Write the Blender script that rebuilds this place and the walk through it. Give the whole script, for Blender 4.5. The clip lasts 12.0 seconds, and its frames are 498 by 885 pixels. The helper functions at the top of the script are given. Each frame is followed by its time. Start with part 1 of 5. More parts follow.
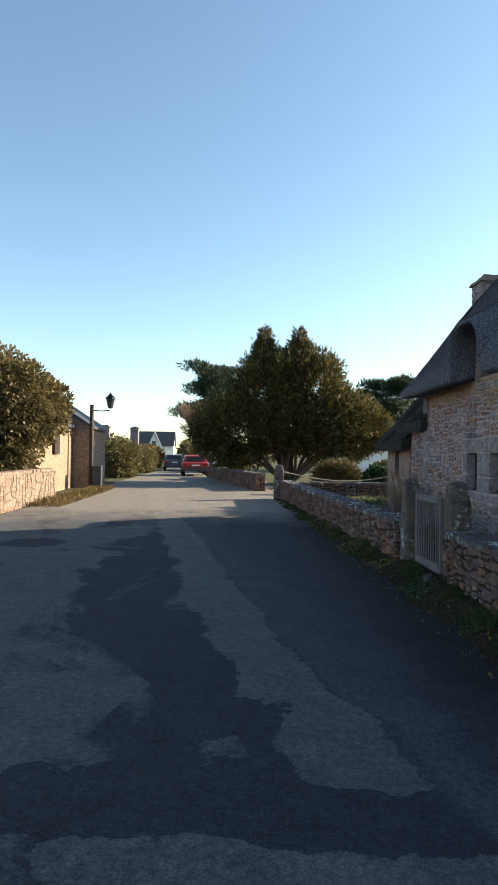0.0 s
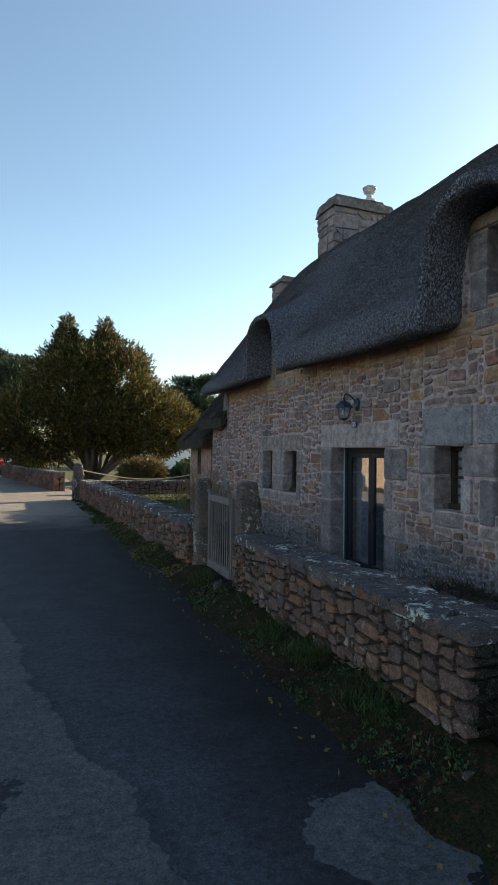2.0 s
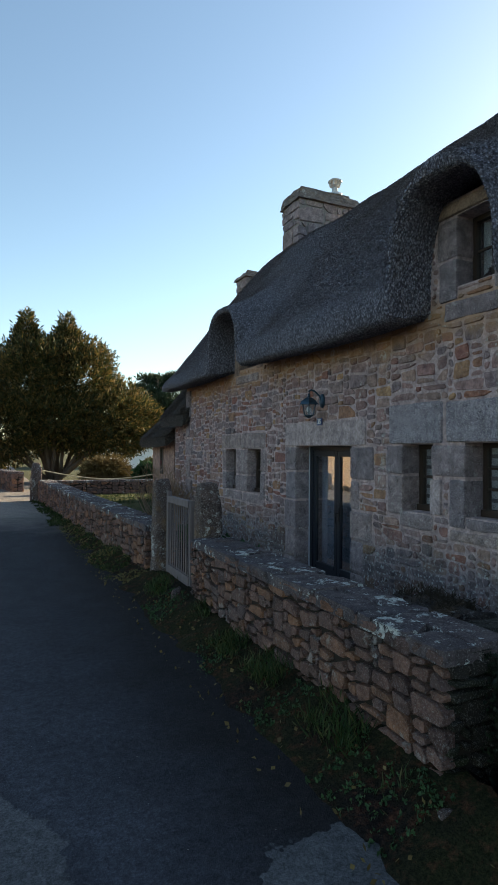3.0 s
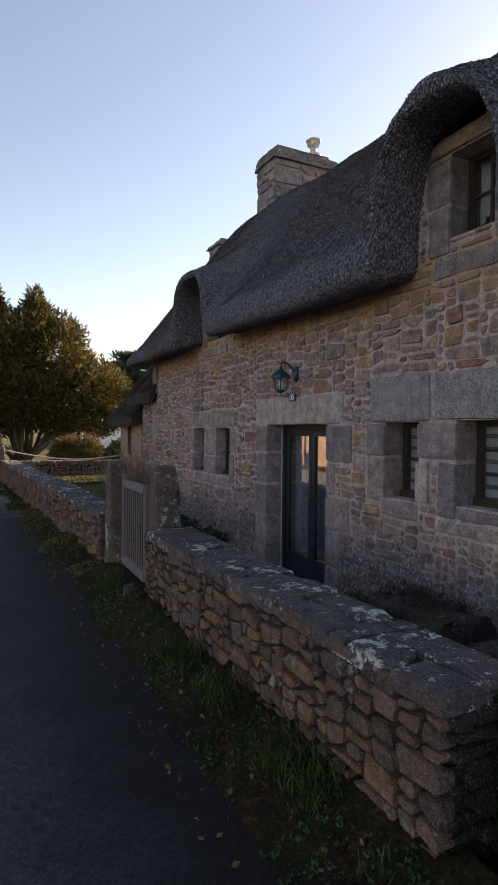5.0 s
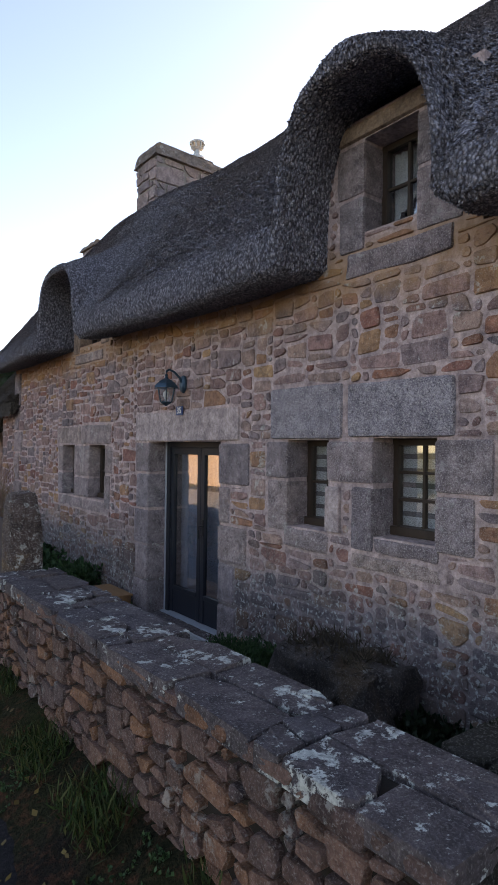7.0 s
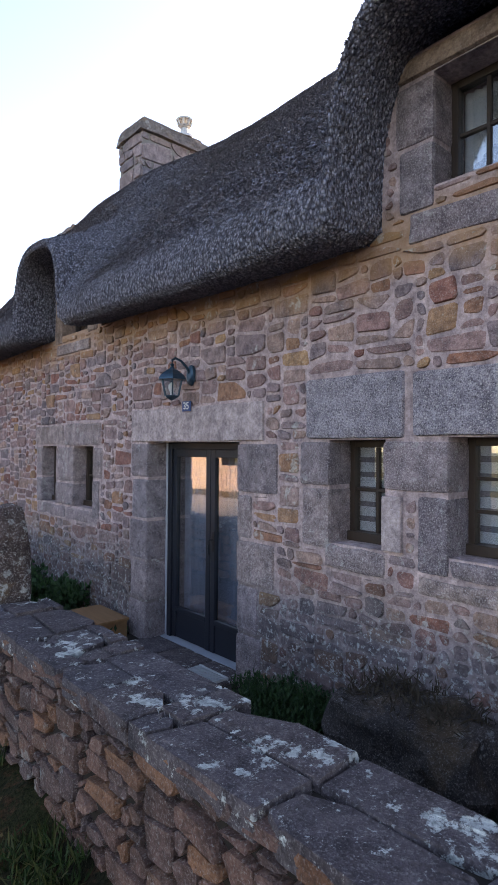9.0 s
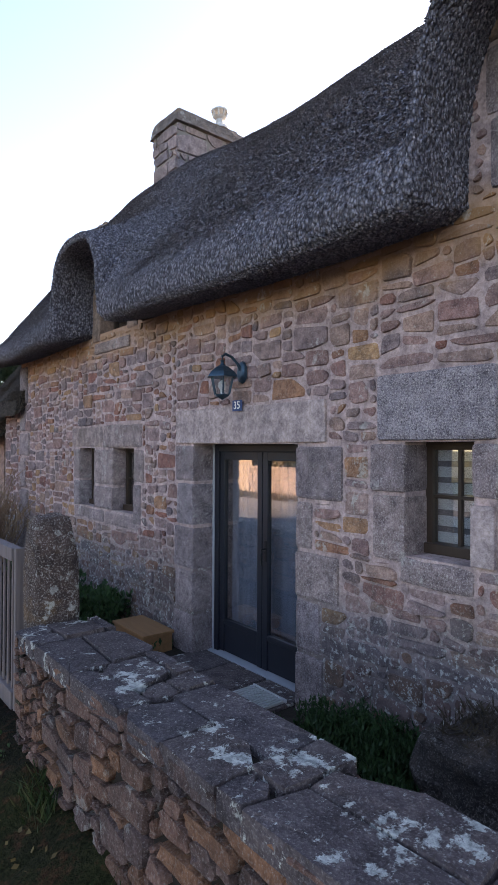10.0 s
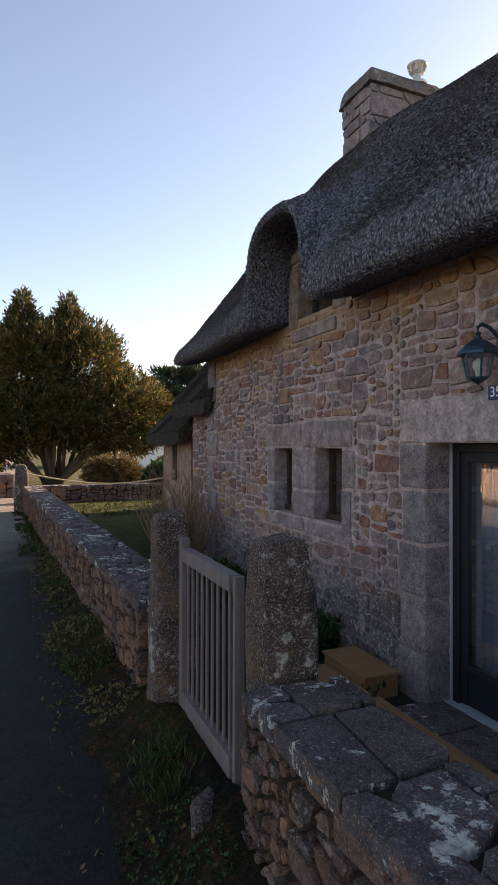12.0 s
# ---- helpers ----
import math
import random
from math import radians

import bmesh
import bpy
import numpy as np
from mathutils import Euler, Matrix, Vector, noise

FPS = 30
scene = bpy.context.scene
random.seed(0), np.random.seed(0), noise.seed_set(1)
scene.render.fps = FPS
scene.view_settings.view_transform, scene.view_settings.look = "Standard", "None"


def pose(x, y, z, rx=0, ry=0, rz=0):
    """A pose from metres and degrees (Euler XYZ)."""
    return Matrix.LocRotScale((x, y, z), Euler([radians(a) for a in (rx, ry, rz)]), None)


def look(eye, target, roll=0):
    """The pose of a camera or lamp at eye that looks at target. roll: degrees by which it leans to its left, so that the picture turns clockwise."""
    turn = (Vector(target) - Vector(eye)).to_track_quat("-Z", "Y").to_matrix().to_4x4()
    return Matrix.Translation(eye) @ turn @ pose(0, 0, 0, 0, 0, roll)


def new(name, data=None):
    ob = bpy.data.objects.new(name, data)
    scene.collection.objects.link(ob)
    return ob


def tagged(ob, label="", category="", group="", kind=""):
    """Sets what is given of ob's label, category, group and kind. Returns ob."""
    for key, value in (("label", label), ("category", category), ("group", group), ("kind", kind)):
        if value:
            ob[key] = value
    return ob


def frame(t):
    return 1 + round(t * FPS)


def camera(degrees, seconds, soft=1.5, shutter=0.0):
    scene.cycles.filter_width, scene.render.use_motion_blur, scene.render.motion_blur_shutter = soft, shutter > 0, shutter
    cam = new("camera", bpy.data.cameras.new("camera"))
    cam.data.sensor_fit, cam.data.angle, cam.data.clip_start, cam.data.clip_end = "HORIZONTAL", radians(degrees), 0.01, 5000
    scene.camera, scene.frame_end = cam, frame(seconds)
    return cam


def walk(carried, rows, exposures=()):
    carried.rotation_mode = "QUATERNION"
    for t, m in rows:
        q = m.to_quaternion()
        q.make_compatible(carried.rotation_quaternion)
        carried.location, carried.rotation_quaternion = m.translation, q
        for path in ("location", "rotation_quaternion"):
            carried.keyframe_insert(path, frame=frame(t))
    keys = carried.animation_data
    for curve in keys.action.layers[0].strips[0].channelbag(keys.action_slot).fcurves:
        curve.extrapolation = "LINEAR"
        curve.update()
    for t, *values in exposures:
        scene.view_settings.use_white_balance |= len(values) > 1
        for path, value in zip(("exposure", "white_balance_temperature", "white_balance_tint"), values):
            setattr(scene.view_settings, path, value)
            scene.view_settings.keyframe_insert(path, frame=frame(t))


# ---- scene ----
cam = camera(46.0, 12.0, 1.1)
PATH = [
    (0, (-4.41, -8.118, 1.611), (-4.314, -6.121, 1.648), 0.7),
    (0.5, (-4.297, -7.976, 1.61), (-3.947, -6.007, 1.644), 0.8),
    (1, (-4.141, -7.84, 1.619), (-3.629, -5.907, 1.654), 0.6),
    (1.5, (-4.047, -7.668, 1.601), (-3.435, -5.765, 1.635), 0.7),
    (2, (-3.946, -7.463, 1.642), (-3.236, -5.594, 1.674), 0.6),
    (2.5, (-3.862, -7.313, 1.643), (-3.086, -5.47, 1.673), 0.5),
    (3, (-3.743, -7.158, 1.65), (-2.93, -5.33, 1.677), 0.4),
    (5, (-3.302, -6.562, 1.642), (-2.426, -4.764, 1.6), 0.5),
    (5.5, (-3.219, -6.425, 1.662), (-2.345, -4.627, 1.618), 0.4),
    (6, (-3.166, -6.258, 1.678), (-2.173, -4.523, 1.654), 0.6),
    (6.5, (-3.063, -6.042, 1.649), (-1.924, -4.397, 1.654), 0.7),
    (8.5, (-2.882, -5.19, 1.668), (-1.572, -3.679, 1.688), 0.7),
    (9, (-2.831, -4.966, 1.659), (-1.522, -3.455, 1.68), 0.5),
    (9.5, (-2.816, -4.723, 1.684), (-1.532, -3.19, 1.706), 0.5),
    (10, (-2.786, -4.551, 1.679), (-1.542, -2.986, 1.698), 0.3),
    (10.5, (-2.705, -4.325, 1.674), (-1.571, -2.678, 1.691), 0.1),
    (11, (-2.678, -4.076, 1.674), (-1.642, -2.366, 1.69), 0.2),
    (11.5, (-2.674, -3.839, 1.701), (-1.716, -2.084, 1.715), -0.0),
    (12, (-2.689, -3.567, 1.684), (-1.925, -1.719, 1.698), 0.1),
]
walk(cam, [(t, look(eye, target, roll)) for t, eye, target, roll in PATH],
     exposures=[(0.0, 1.43, 6400, 2), (0.8, 1.4, 6500, 3), (1.5, 1.45, 7450, 18), (2.0, 1.35, 6750, 2), (3.2, 1.35, 6750, 2), (5.0, 1.42, 8100, 18), (6.0, 1.46, 8200, 19), (6.7, 1.8, 7900, 20),
                (8.3, 2.35, 7150, 22), (9.5, 2.4, 7150, 22), (10.5, 2.15, 7300, 21), (11.3, 1.7, 7750, 18), (12.0, 1.53, 7850, 19)])

# ---- world and sun ----
SUN_AZ = math.atan2(0.955, 0.297)          # clockwise from +y
SUN_EL = radians(21.0)
world = bpy.data.worlds.new("world")
scene.world = world
world.use_nodes = True
wn = world.node_tree.nodes
sky = wn.new("ShaderNodeTexSky")
sky.sky_type = 'NISHITA'
sky.sun_disc = False
sky.sun_elevation = SUN_EL
sky.sun_rotation = SUN_AZ
sky.air_density, sky.dust_density, sky.ozone_density = 1.0, 0.5, 1.1
wn["Background"].inputs["Strength"].default_value = 0.1
world.node_tree.links.new(sky.outputs[0], wn["Background"].inputs["Color"])
sun_data = bpy.data.lights.new("sun", 'SUN')
sun_data.energy, sun_data.angle, sun_data.color = 5.0, radians(0.6), (1.0, 0.83, 0.62)
sun = new("sun", sun_data)
sun_dir = Vector((math.sin(SUN_AZ) * math.cos(SUN_EL), math.cos(SUN_AZ) * math.cos(SUN_EL), math.sin(SUN_EL)))
sun.matrix_world = look(sun_dir * 60, (0, 0, 0))


# ---- materials ----
class Mat:
    """A small builder of node materials."""

    def __init__(self, name, rough=0.85, metal=0.0, spec=0.3):
        self.m = bpy.data.materials.new(name)
        self.m.use_nodes = True
        self.n, self.l = self.m.node_tree.nodes, self.m.node_tree.links
        self.b = self.n["Principled BSDF"]
        self.b.inputs["Roughness"].default_value = rough
        self.b.inputs["Metallic"].default_value = metal
        self.b.inputs["Specular IOR Level"].default_value = spec
        self.geo = None

    def node(self, kind, **inputs):
        x = self.n.new(kind)
        for k, v in inputs.items():
            k = k.replace("_", " ")
            if isinstance(v, bpy.types.NodeSocket):
                self.l.new(v, x.inputs[k])
            else:
                x.inputs[k].default_value = v
        return x

    def pos(self, scale=(1, 1, 1)):
        g = self.n.new("ShaderNodeNewGeometry")
        mp = self.n.new("ShaderNodeMapping")
        mp.inputs["Scale"].default_value = scale
        self.l.new(g.outputs["Position"], mp.inputs["Vector"])
        return mp.outputs[0]

    def noise(self, scale, detail=4.0, rough=0.6, stretch=(1, 1, 1), distort=0.0):
        x = self.node("ShaderNodeTexNoise", Scale=scale, Detail=detail, Roughness=rough, Distortion=distort)
        self.l.new(self.pos(stretch), x.inputs["Vector"])
        return x.outputs["Fac"]

    def voronoi(self, scale, feature='F1', stretch=(1, 1, 1), rnd=1.0):
        x = self.n.new("ShaderNodeTexVoronoi")
        x.feature = feature
        x.inputs["Scale"].default_value = scale
        x.inputs["Randomness"].default_value = rnd
        self.l.new(self.pos(stretch), x.inputs["Vector"])
        return x.outputs["Distance"]

    def ramp(self, fac, stops, mode='LINEAR'):
        x = self.n.new("ShaderNodeValToRGB")
        r = x.color_ramp
        r.interpolation = mode
        while len(r.elements) < len(stops):
            r.elements.new(0.5)
        for e, (p, c) in zip(r.elements, stops):
            e.position = p
            e.color = (*c, 1) if len(c) == 3 else c
        self.l.new(fac, x.inputs[0])
        return x.outputs[0]

    def mask(self, fac, lo, hi):
        x = self.n.new("ShaderNodeMapRange")
        x.inputs[1].default_value, x.inputs[2].default_value = lo, hi
        self.l.new(fac, x.inputs[0])
        return x.outputs[0]

    def math(self, op, a, b=0.0):
        x = self.n.new("ShaderNodeMath")
        x.operation = op
        for i, v in enumerate((a, b)):
            if isinstance(v, (int, float)):
                x.inputs[i].default_value = v
            else:
                self.l.new(v, x.inputs[i])
        return x.outputs[0]

    def mix(self, fac, a, b, how='MIX'):
        x = self.n.new("ShaderNodeMix")
        x.data_type, x.blend_type = 'RGBA', how
        for i, v in ((0, fac), (6, a), (7, b)):
            if isinstance(v, bpy.types.NodeSocket):
                self.l.new(v, x.inputs[i])
            elif isinstance(v, (int, float)):
                x.inputs[i].default_value = v
            else:
                x.inputs[i].default_value = (*v, 1)
        return x.outputs[2]

    def rand(self):
        """A number for each object and each loose piece of a joined mesh."""
        g, o = self.n.new("ShaderNodeNewGeometry"), self.n.new("ShaderNodeObjectInfo")
        return self.math('FRACT', self.math('ADD', g.outputs["Random Per Island"], o.outputs["Random"]))

    def color(self, c):
        if isinstance(c, bpy.types.NodeSocket):
            self.l.new(c, self.b.inputs["Base Color"])
        else:
            self.b.inputs["Base Color"].default_value = (*c, 1)
        return self

    def bump(self, height, strength=0.4, dist=0.02):
        x = self.n.new("ShaderNodeBump")
        x.inputs["Strength"].default_value, x.inputs["Distance"].default_value = strength, dist
        self.l.new(height, x.inputs["Height"])
        self.l.new(x.outputs[0], self.b.inputs["Normal"])
        return self


def stone_material(name, stops, lichen=0.0, dark=0.5, bump=0.6, speck=0.25, ochre=0.0, eaves=False, spots=(0.69, 0.73)):
    """Granite rubble: a hue for each stone, mottling, dark weathering and pale lichen."""
    k = Mat(name, 0.9, spec=0.2)
    c = k.ramp(k.rand(), [(p, (r * 1.03, g * 0.975, b * 1.03)) for p, (r, g, b) in stops])
    big, fine, mid = k.noise(9, 5, 0.65), k.noise(110, 3, 0.7), k.noise(34, 5, 0.72)
    c = k.mix(k.mask(big, 0.32, 0.68), k.mix(1.0, c, (0.5, 0.48, 0.5), 'MULTIPLY'), k.mix(1.0, c, (1.25, 1.21, 1.17), 'MULTIPLY'))
    c = k.mix(k.mask(mid, 0.36, 0.62), k.mix(1.0, c, (0.6, 0.58, 0.58), 'MULTIPLY'), c)
    c = k.mix(k.math('MULTIPLY', k.mask(fine, 0.52, 0.68), speck), c, (0.6, 0.55, 0.52))
    c = k.mix(k.math('MULTIPLY', k.mask(fine, 0.46, 0.32), speck), c, (0.04, 0.035, 0.036))
    c = k.mix(k.math('MULTIPLY', k.mask(k.noise(2.2, 5), 0.5, 0.7), dark), c, (0.06, 0.052, 0.052))
    if ochre:
        c = k.mix(k.math('MULTIPLY', k.mask(k.noise(3.5, 4), 0.52, 0.66), ochre), c, (0.30, 0.17, 0.06))
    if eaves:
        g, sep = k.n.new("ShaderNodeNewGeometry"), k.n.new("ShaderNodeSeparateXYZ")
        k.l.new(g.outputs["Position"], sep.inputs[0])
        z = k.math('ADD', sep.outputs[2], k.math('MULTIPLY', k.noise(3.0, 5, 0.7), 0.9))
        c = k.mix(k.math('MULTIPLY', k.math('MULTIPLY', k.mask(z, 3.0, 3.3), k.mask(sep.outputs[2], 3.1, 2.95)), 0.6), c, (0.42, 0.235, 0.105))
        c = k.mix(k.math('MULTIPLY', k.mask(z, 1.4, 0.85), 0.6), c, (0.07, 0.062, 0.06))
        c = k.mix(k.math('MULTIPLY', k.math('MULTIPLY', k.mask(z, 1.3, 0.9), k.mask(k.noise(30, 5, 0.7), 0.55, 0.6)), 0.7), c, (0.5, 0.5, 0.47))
    if lichen:
        patch = k.math('ADD', k.math('MULTIPLY', k.noise(13, 8, 0.72), 0.75), k.math('MULTIPLY', k.noise(3.0, 3, 0.5), 0.45))
        c = k.mix(k.math('MULTIPLY', k.mask(patch, spots[0], spots[1]), lichen), c, k.ramp(k.noise(45, 3, 0.6), [(0.35, (0.34, 0.345, 0.33)), (0.6, (0.66, 0.66, 0.62))]))
        c = k.mix(k.math('MULTIPLY', k.mask(k.noise(55, 4, 0.7), 0.64, 0.68), lichen * 0.6), c, (0.52, 0.52, 0.48))
    k.color(c)
    h = k.math('ADD', k.math('MULTIPLY', big, 0.9), k.math('MULTIPLY', fine, 0.4))
    k.bump(k.math('ADD', h, k.math('MULTIPLY', mid, 0.9)), bump, 0.025)
    return k.m


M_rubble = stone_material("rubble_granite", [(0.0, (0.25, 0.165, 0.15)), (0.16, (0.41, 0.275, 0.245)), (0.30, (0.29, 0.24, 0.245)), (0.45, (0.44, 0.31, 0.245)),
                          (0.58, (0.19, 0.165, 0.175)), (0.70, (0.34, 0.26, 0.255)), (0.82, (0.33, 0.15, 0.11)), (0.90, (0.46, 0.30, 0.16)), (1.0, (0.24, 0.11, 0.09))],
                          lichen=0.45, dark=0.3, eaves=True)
M_granite = stone_material("dressed_granite", [(0.0, (0.22, 0.195, 0.21)), (0.3, (0.36, 0.305, 0.30)), (0.6, (0.33, 0.275, 0.26)), (0.8, (0.27, 0.25, 0.27)), (1.0, (0.38, 0.31, 0.275))], lichen=0.25, dark=0.45, bump=0.6, speck=0.55)
M_blue_granite = stone_material("tooled_grey_granite", [(0.0, (0.33, 0.32, 0.36)), (1.0, (0.38, 0.37, 0.40))], dark=0.1, bump=0.9, speck=0.9)
M_smooth_granite = stone_material("smooth_granite", [(0.0, (0.44, 0.385, 0.37)), (1.0, (0.46, 0.40, 0.38))], dark=0.15, bump=0.2, speck=0.25)
M_drystone = stone_material("dry_stone", [(0.0, (0.115, 0.074, 0.063)), (0.25, (0.27, 0.162, 0.12)), (0.5, (0.13, 0.096, 0.09)), (0.75, (0.34, 0.175, 0.092)), (1.0, (0.21, 0.132, 0.11))],
                            lichen=0.3, dark=0.5, bump=1.0)
M_cap = stone_material("coping_stone", [(0.0, (0.11, 0.10, 0.108)), (0.5, (0.16, 0.135, 0.13)), (1.0, (0.12, 0.114, 0.126))], lichen=0.95, dark=0.4, bump=1.0, spots=(0.655, 0.685))
M_post = stone_material("lichened_granite", [(0.0, (0.115, 0.085, 0.072)), (1.0, (0.135, 0.10, 0.085))], lichen=0.55, spots=(0.70, 0.73), dark=0.45, bump=1.0, speck=0.6, ochre=0.4)
M_crown = stone_material("mossy_chimney_stone", [(0.0, (0.20, 0.18, 0.155)), (1.0, (0.25, 0.22, 0.19))], lichen=0.4, dark=0.5, bump=0.9, ochre=0.25)
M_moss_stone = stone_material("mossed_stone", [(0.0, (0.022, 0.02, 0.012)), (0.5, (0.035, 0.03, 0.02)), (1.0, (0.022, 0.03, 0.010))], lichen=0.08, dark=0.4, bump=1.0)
M_ochre_wall = stone_material("sunlit_limewash", [(0.0, (0.34, 0.27, 0.19)), (1.0, (0.40, 0.32, 0.22))], dark=0.15, bump=0.4)
M_annex_wall = stone_material("pink_limewash", [(0.0, (0.36, 0.25, 0.20)), (1.0, (0.42, 0.30, 0.24))], dark=0.2, bump=0.5)
M_pale_stone = stone_material("pale_stone", [(0.0, (0.33, 0.25, 0.185)), (0.5, (0.40, 0.31, 0.235)), (1.0, (0.28, 0.225, 0.175))], dark=0.1, bump=0.6)


def plain(name, col, rough=0.7, metal=0.0, vary=0.25, scale=14.0, spec=0.3, bump=0.15, stretch=(1, 1, 1)):
    k = Mat(name, rough, metal, spec)
    n = k.noise(scale, 5, 0.65, stretch)
    k.color(k.mix(n, tuple(v * (1 - vary) for v in col), tuple(min(1, v * (1 + vary)) for v in col)))
    k.bump(n, bump, 0.01)
    return k.m


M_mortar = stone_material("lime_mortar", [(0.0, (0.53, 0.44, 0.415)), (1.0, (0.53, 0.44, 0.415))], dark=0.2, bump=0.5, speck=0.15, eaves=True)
M_dark_joint = plain("earth_joint", (0.028, 0.021, 0.017), 1.0, vary=0.5, scale=30)
M_pale_joint = plain("sandy_joint", (0.18, 0.14, 0.10), 1.0, vary=0.4, scale=30)
M_granite_joint = plain("cement_joint", (0.22, 0.2, 0.185), 0.95, vary=0.25)
M_door = plain("blue_grey_paint", (0.016, 0.018, 0.026), 0.45, vary=0.1, bump=0.05)
M_frame_pale = plain("pale_frame_edge", (0.34, 0.36, 0.40), 0.5, vary=0.1, bump=0.05)
M_brown = plain("dark_brown_wood", (0.035, 0.022, 0.016), 0.55, vary=0.3, scale=30, stretch=(1, 1, 0.1))
M_gate = plain("weathered_oak", (0.16, 0.13, 0.13), 0.85, vary=0.4, scale=40, stretch=(1, 1, 0.06), bump=0.5)
M_plank = plain("larch_plank", (0.26, 0.135, 0.062), 0.8, vary=0.35, scale=30, stretch=(1, 0.08, 1), bump=0.3)
M_iron = plain("black_iron", (0.02, 0.022, 0.026), 0.4, 0.6, vary=0.2)
M_lantern = plain("patinated_metal", (0.04, 0.075, 0.11), 0.4, 0.6, vary=0.4, scale=40)
M_white = plain("white_paint", (0.75, 0.75, 0.73), 0.6, vary=0.06)
M_plate = plain("blue_enamel", (0.02, 0.05, 0.16), 0.3, vary=0.1)
M_curtain = plain("pale_curtain", (0.30, 0.32, 0.40), 0.9, vary=0.12, scale=8, stretch=(1, 1, 0.1))
M_lace = plain("lace_curtain", (0.62, 0.62, 0.64), 0.9, vary=0.15, scale=60)
M_band = plain("grey_blind_band", (0.13, 0.12, 0.13), 0.9, vary=0.1)
M_dark = plain("dark_interior", (0.05, 0.045, 0.045), 0.95)
M_slate = plain("slate", (0.05, 0.055, 0.065), 0.6, vary=0.3, scale=18)
M_soil = plain("garden_soil", (0.03, 0.024, 0.018), 1.0, vary=0.5, scale=22, bump=1.0)
M_bark = plain("bark", (0.11, 0.08, 0.06), 0.95, vary=0.5, scale=20, stretch=(1, 1, 0.2), bump=0.8)
M_withered = plain("withered_stalk", (0.05, 0.036, 0.022), 0.95, vary=0.4)
M_twig = plain("brown_twig", (0.20, 0.13, 0.085), 0.9, vary=0.3)
M_rope = plain("hemp_rope", (0.42, 0.36, 0.26), 0.9)
M_red_car = plain("red_car_paint", (0.28, 0.03, 0.03), 0.3, vary=0.03, bump=0.0, spec=0.5)
M_grey_car = plain("dark_car_paint", (0.05, 0.055, 0.065), 0.3, vary=0.03, bump=0.0, spec=0.5)
M_car_glass = plain("tinted_glass", (0.03, 0.035, 0.04), 0.08, vary=0.02, bump=0.0, spec=0.6)
M_tyre = plain("tyre_rubber", (0.02, 0.02, 0.02), 0.9)
M_lamp_red = plain("red_lens", (0.35, 0.02, 0.02), 0.25, bump=0.0)
M_fleuron = plain("weathered_zinc", (0.5, 0.5, 0.5), 0.6, 0.2)


def leaf_material(name, stops, rough=0.6, trans=0.25):
    k = Mat(name, rough, spec=0.25)
    c = k.ramp(k.rand(), stops)
    c = k.mix(k.mask(k.noise(0.9, 3), 0.35, 0.7), k.mix(1.0, c, (0.6, 0.6, 0.6), 'MULTIPLY'), c)
    k.color(c)
    t = k.n.new("ShaderNodeBsdfTranslucent")
    k.l.new(c, t.inputs[0])
    ms = k.n.new("ShaderNodeMixShader")
    ms.inputs[0].default_value = trans
    k.l.new(k.b.outputs[0], ms.inputs[1])
    k.l.new(t.outputs[0], ms.inputs[2])
    k.l.new(ms.outputs[0], k.n["Material Output"].inputs[0])
    return k.m


M_yew = leaf_material("yew_leaf", [(0.0, (0.035, 0.046, 0.017)), (0.5, (0.075, 0.08, 0.026)), (0.8, (0.19, 0.135, 0.042)), (1.0, (0.34, 0.21, 0.07))])
M_pine = leaf_material("pine_needle", [(0.0, (0.025, 0.045, 0.025)), (1.0, (0.05, 0.075, 0.035))])
M_laurel = leaf_material("laurel_leaf", [(0.0, (0.10, 0.095, 0.035)), (0.6, (0.20, 0.16, 0.07)), (1.0, (0.36, 0.25, 0.13))], 0.45)
M_grass = leaf_material("grass_blade", [(0.0, (0.024, 0.048, 0.013)), (0.6, (0.042, 0.074, 0.018)), (1.0, (0.11, 0.105, 0.036))])
M_herb = leaf_material("herb_leaf", [(0.0, (0.028, 0.062, 0.026)), (1.0, (0.07, 0.14, 0.05))], 0.5)
M_dark_ivy = leaf_material("ivy_leaf", [(0.0, (0.010, 0.020, 0.010)), (1.0, (0.022, 0.038, 0.016))], 0.5)
M_dry_leaf = leaf_material("dry_leaf", [(0.0, (0.12, 0.08, 0.03)), (1.0, (0.22, 0.16, 0.06))])
M_hedge = leaf_material("hedge_leaf", [(0.0, (0.10, 0.10, 0.035)), (0.6, (0.18, 0.15, 0.06)), (1.0, (0.28, 0.2, 0.09))])


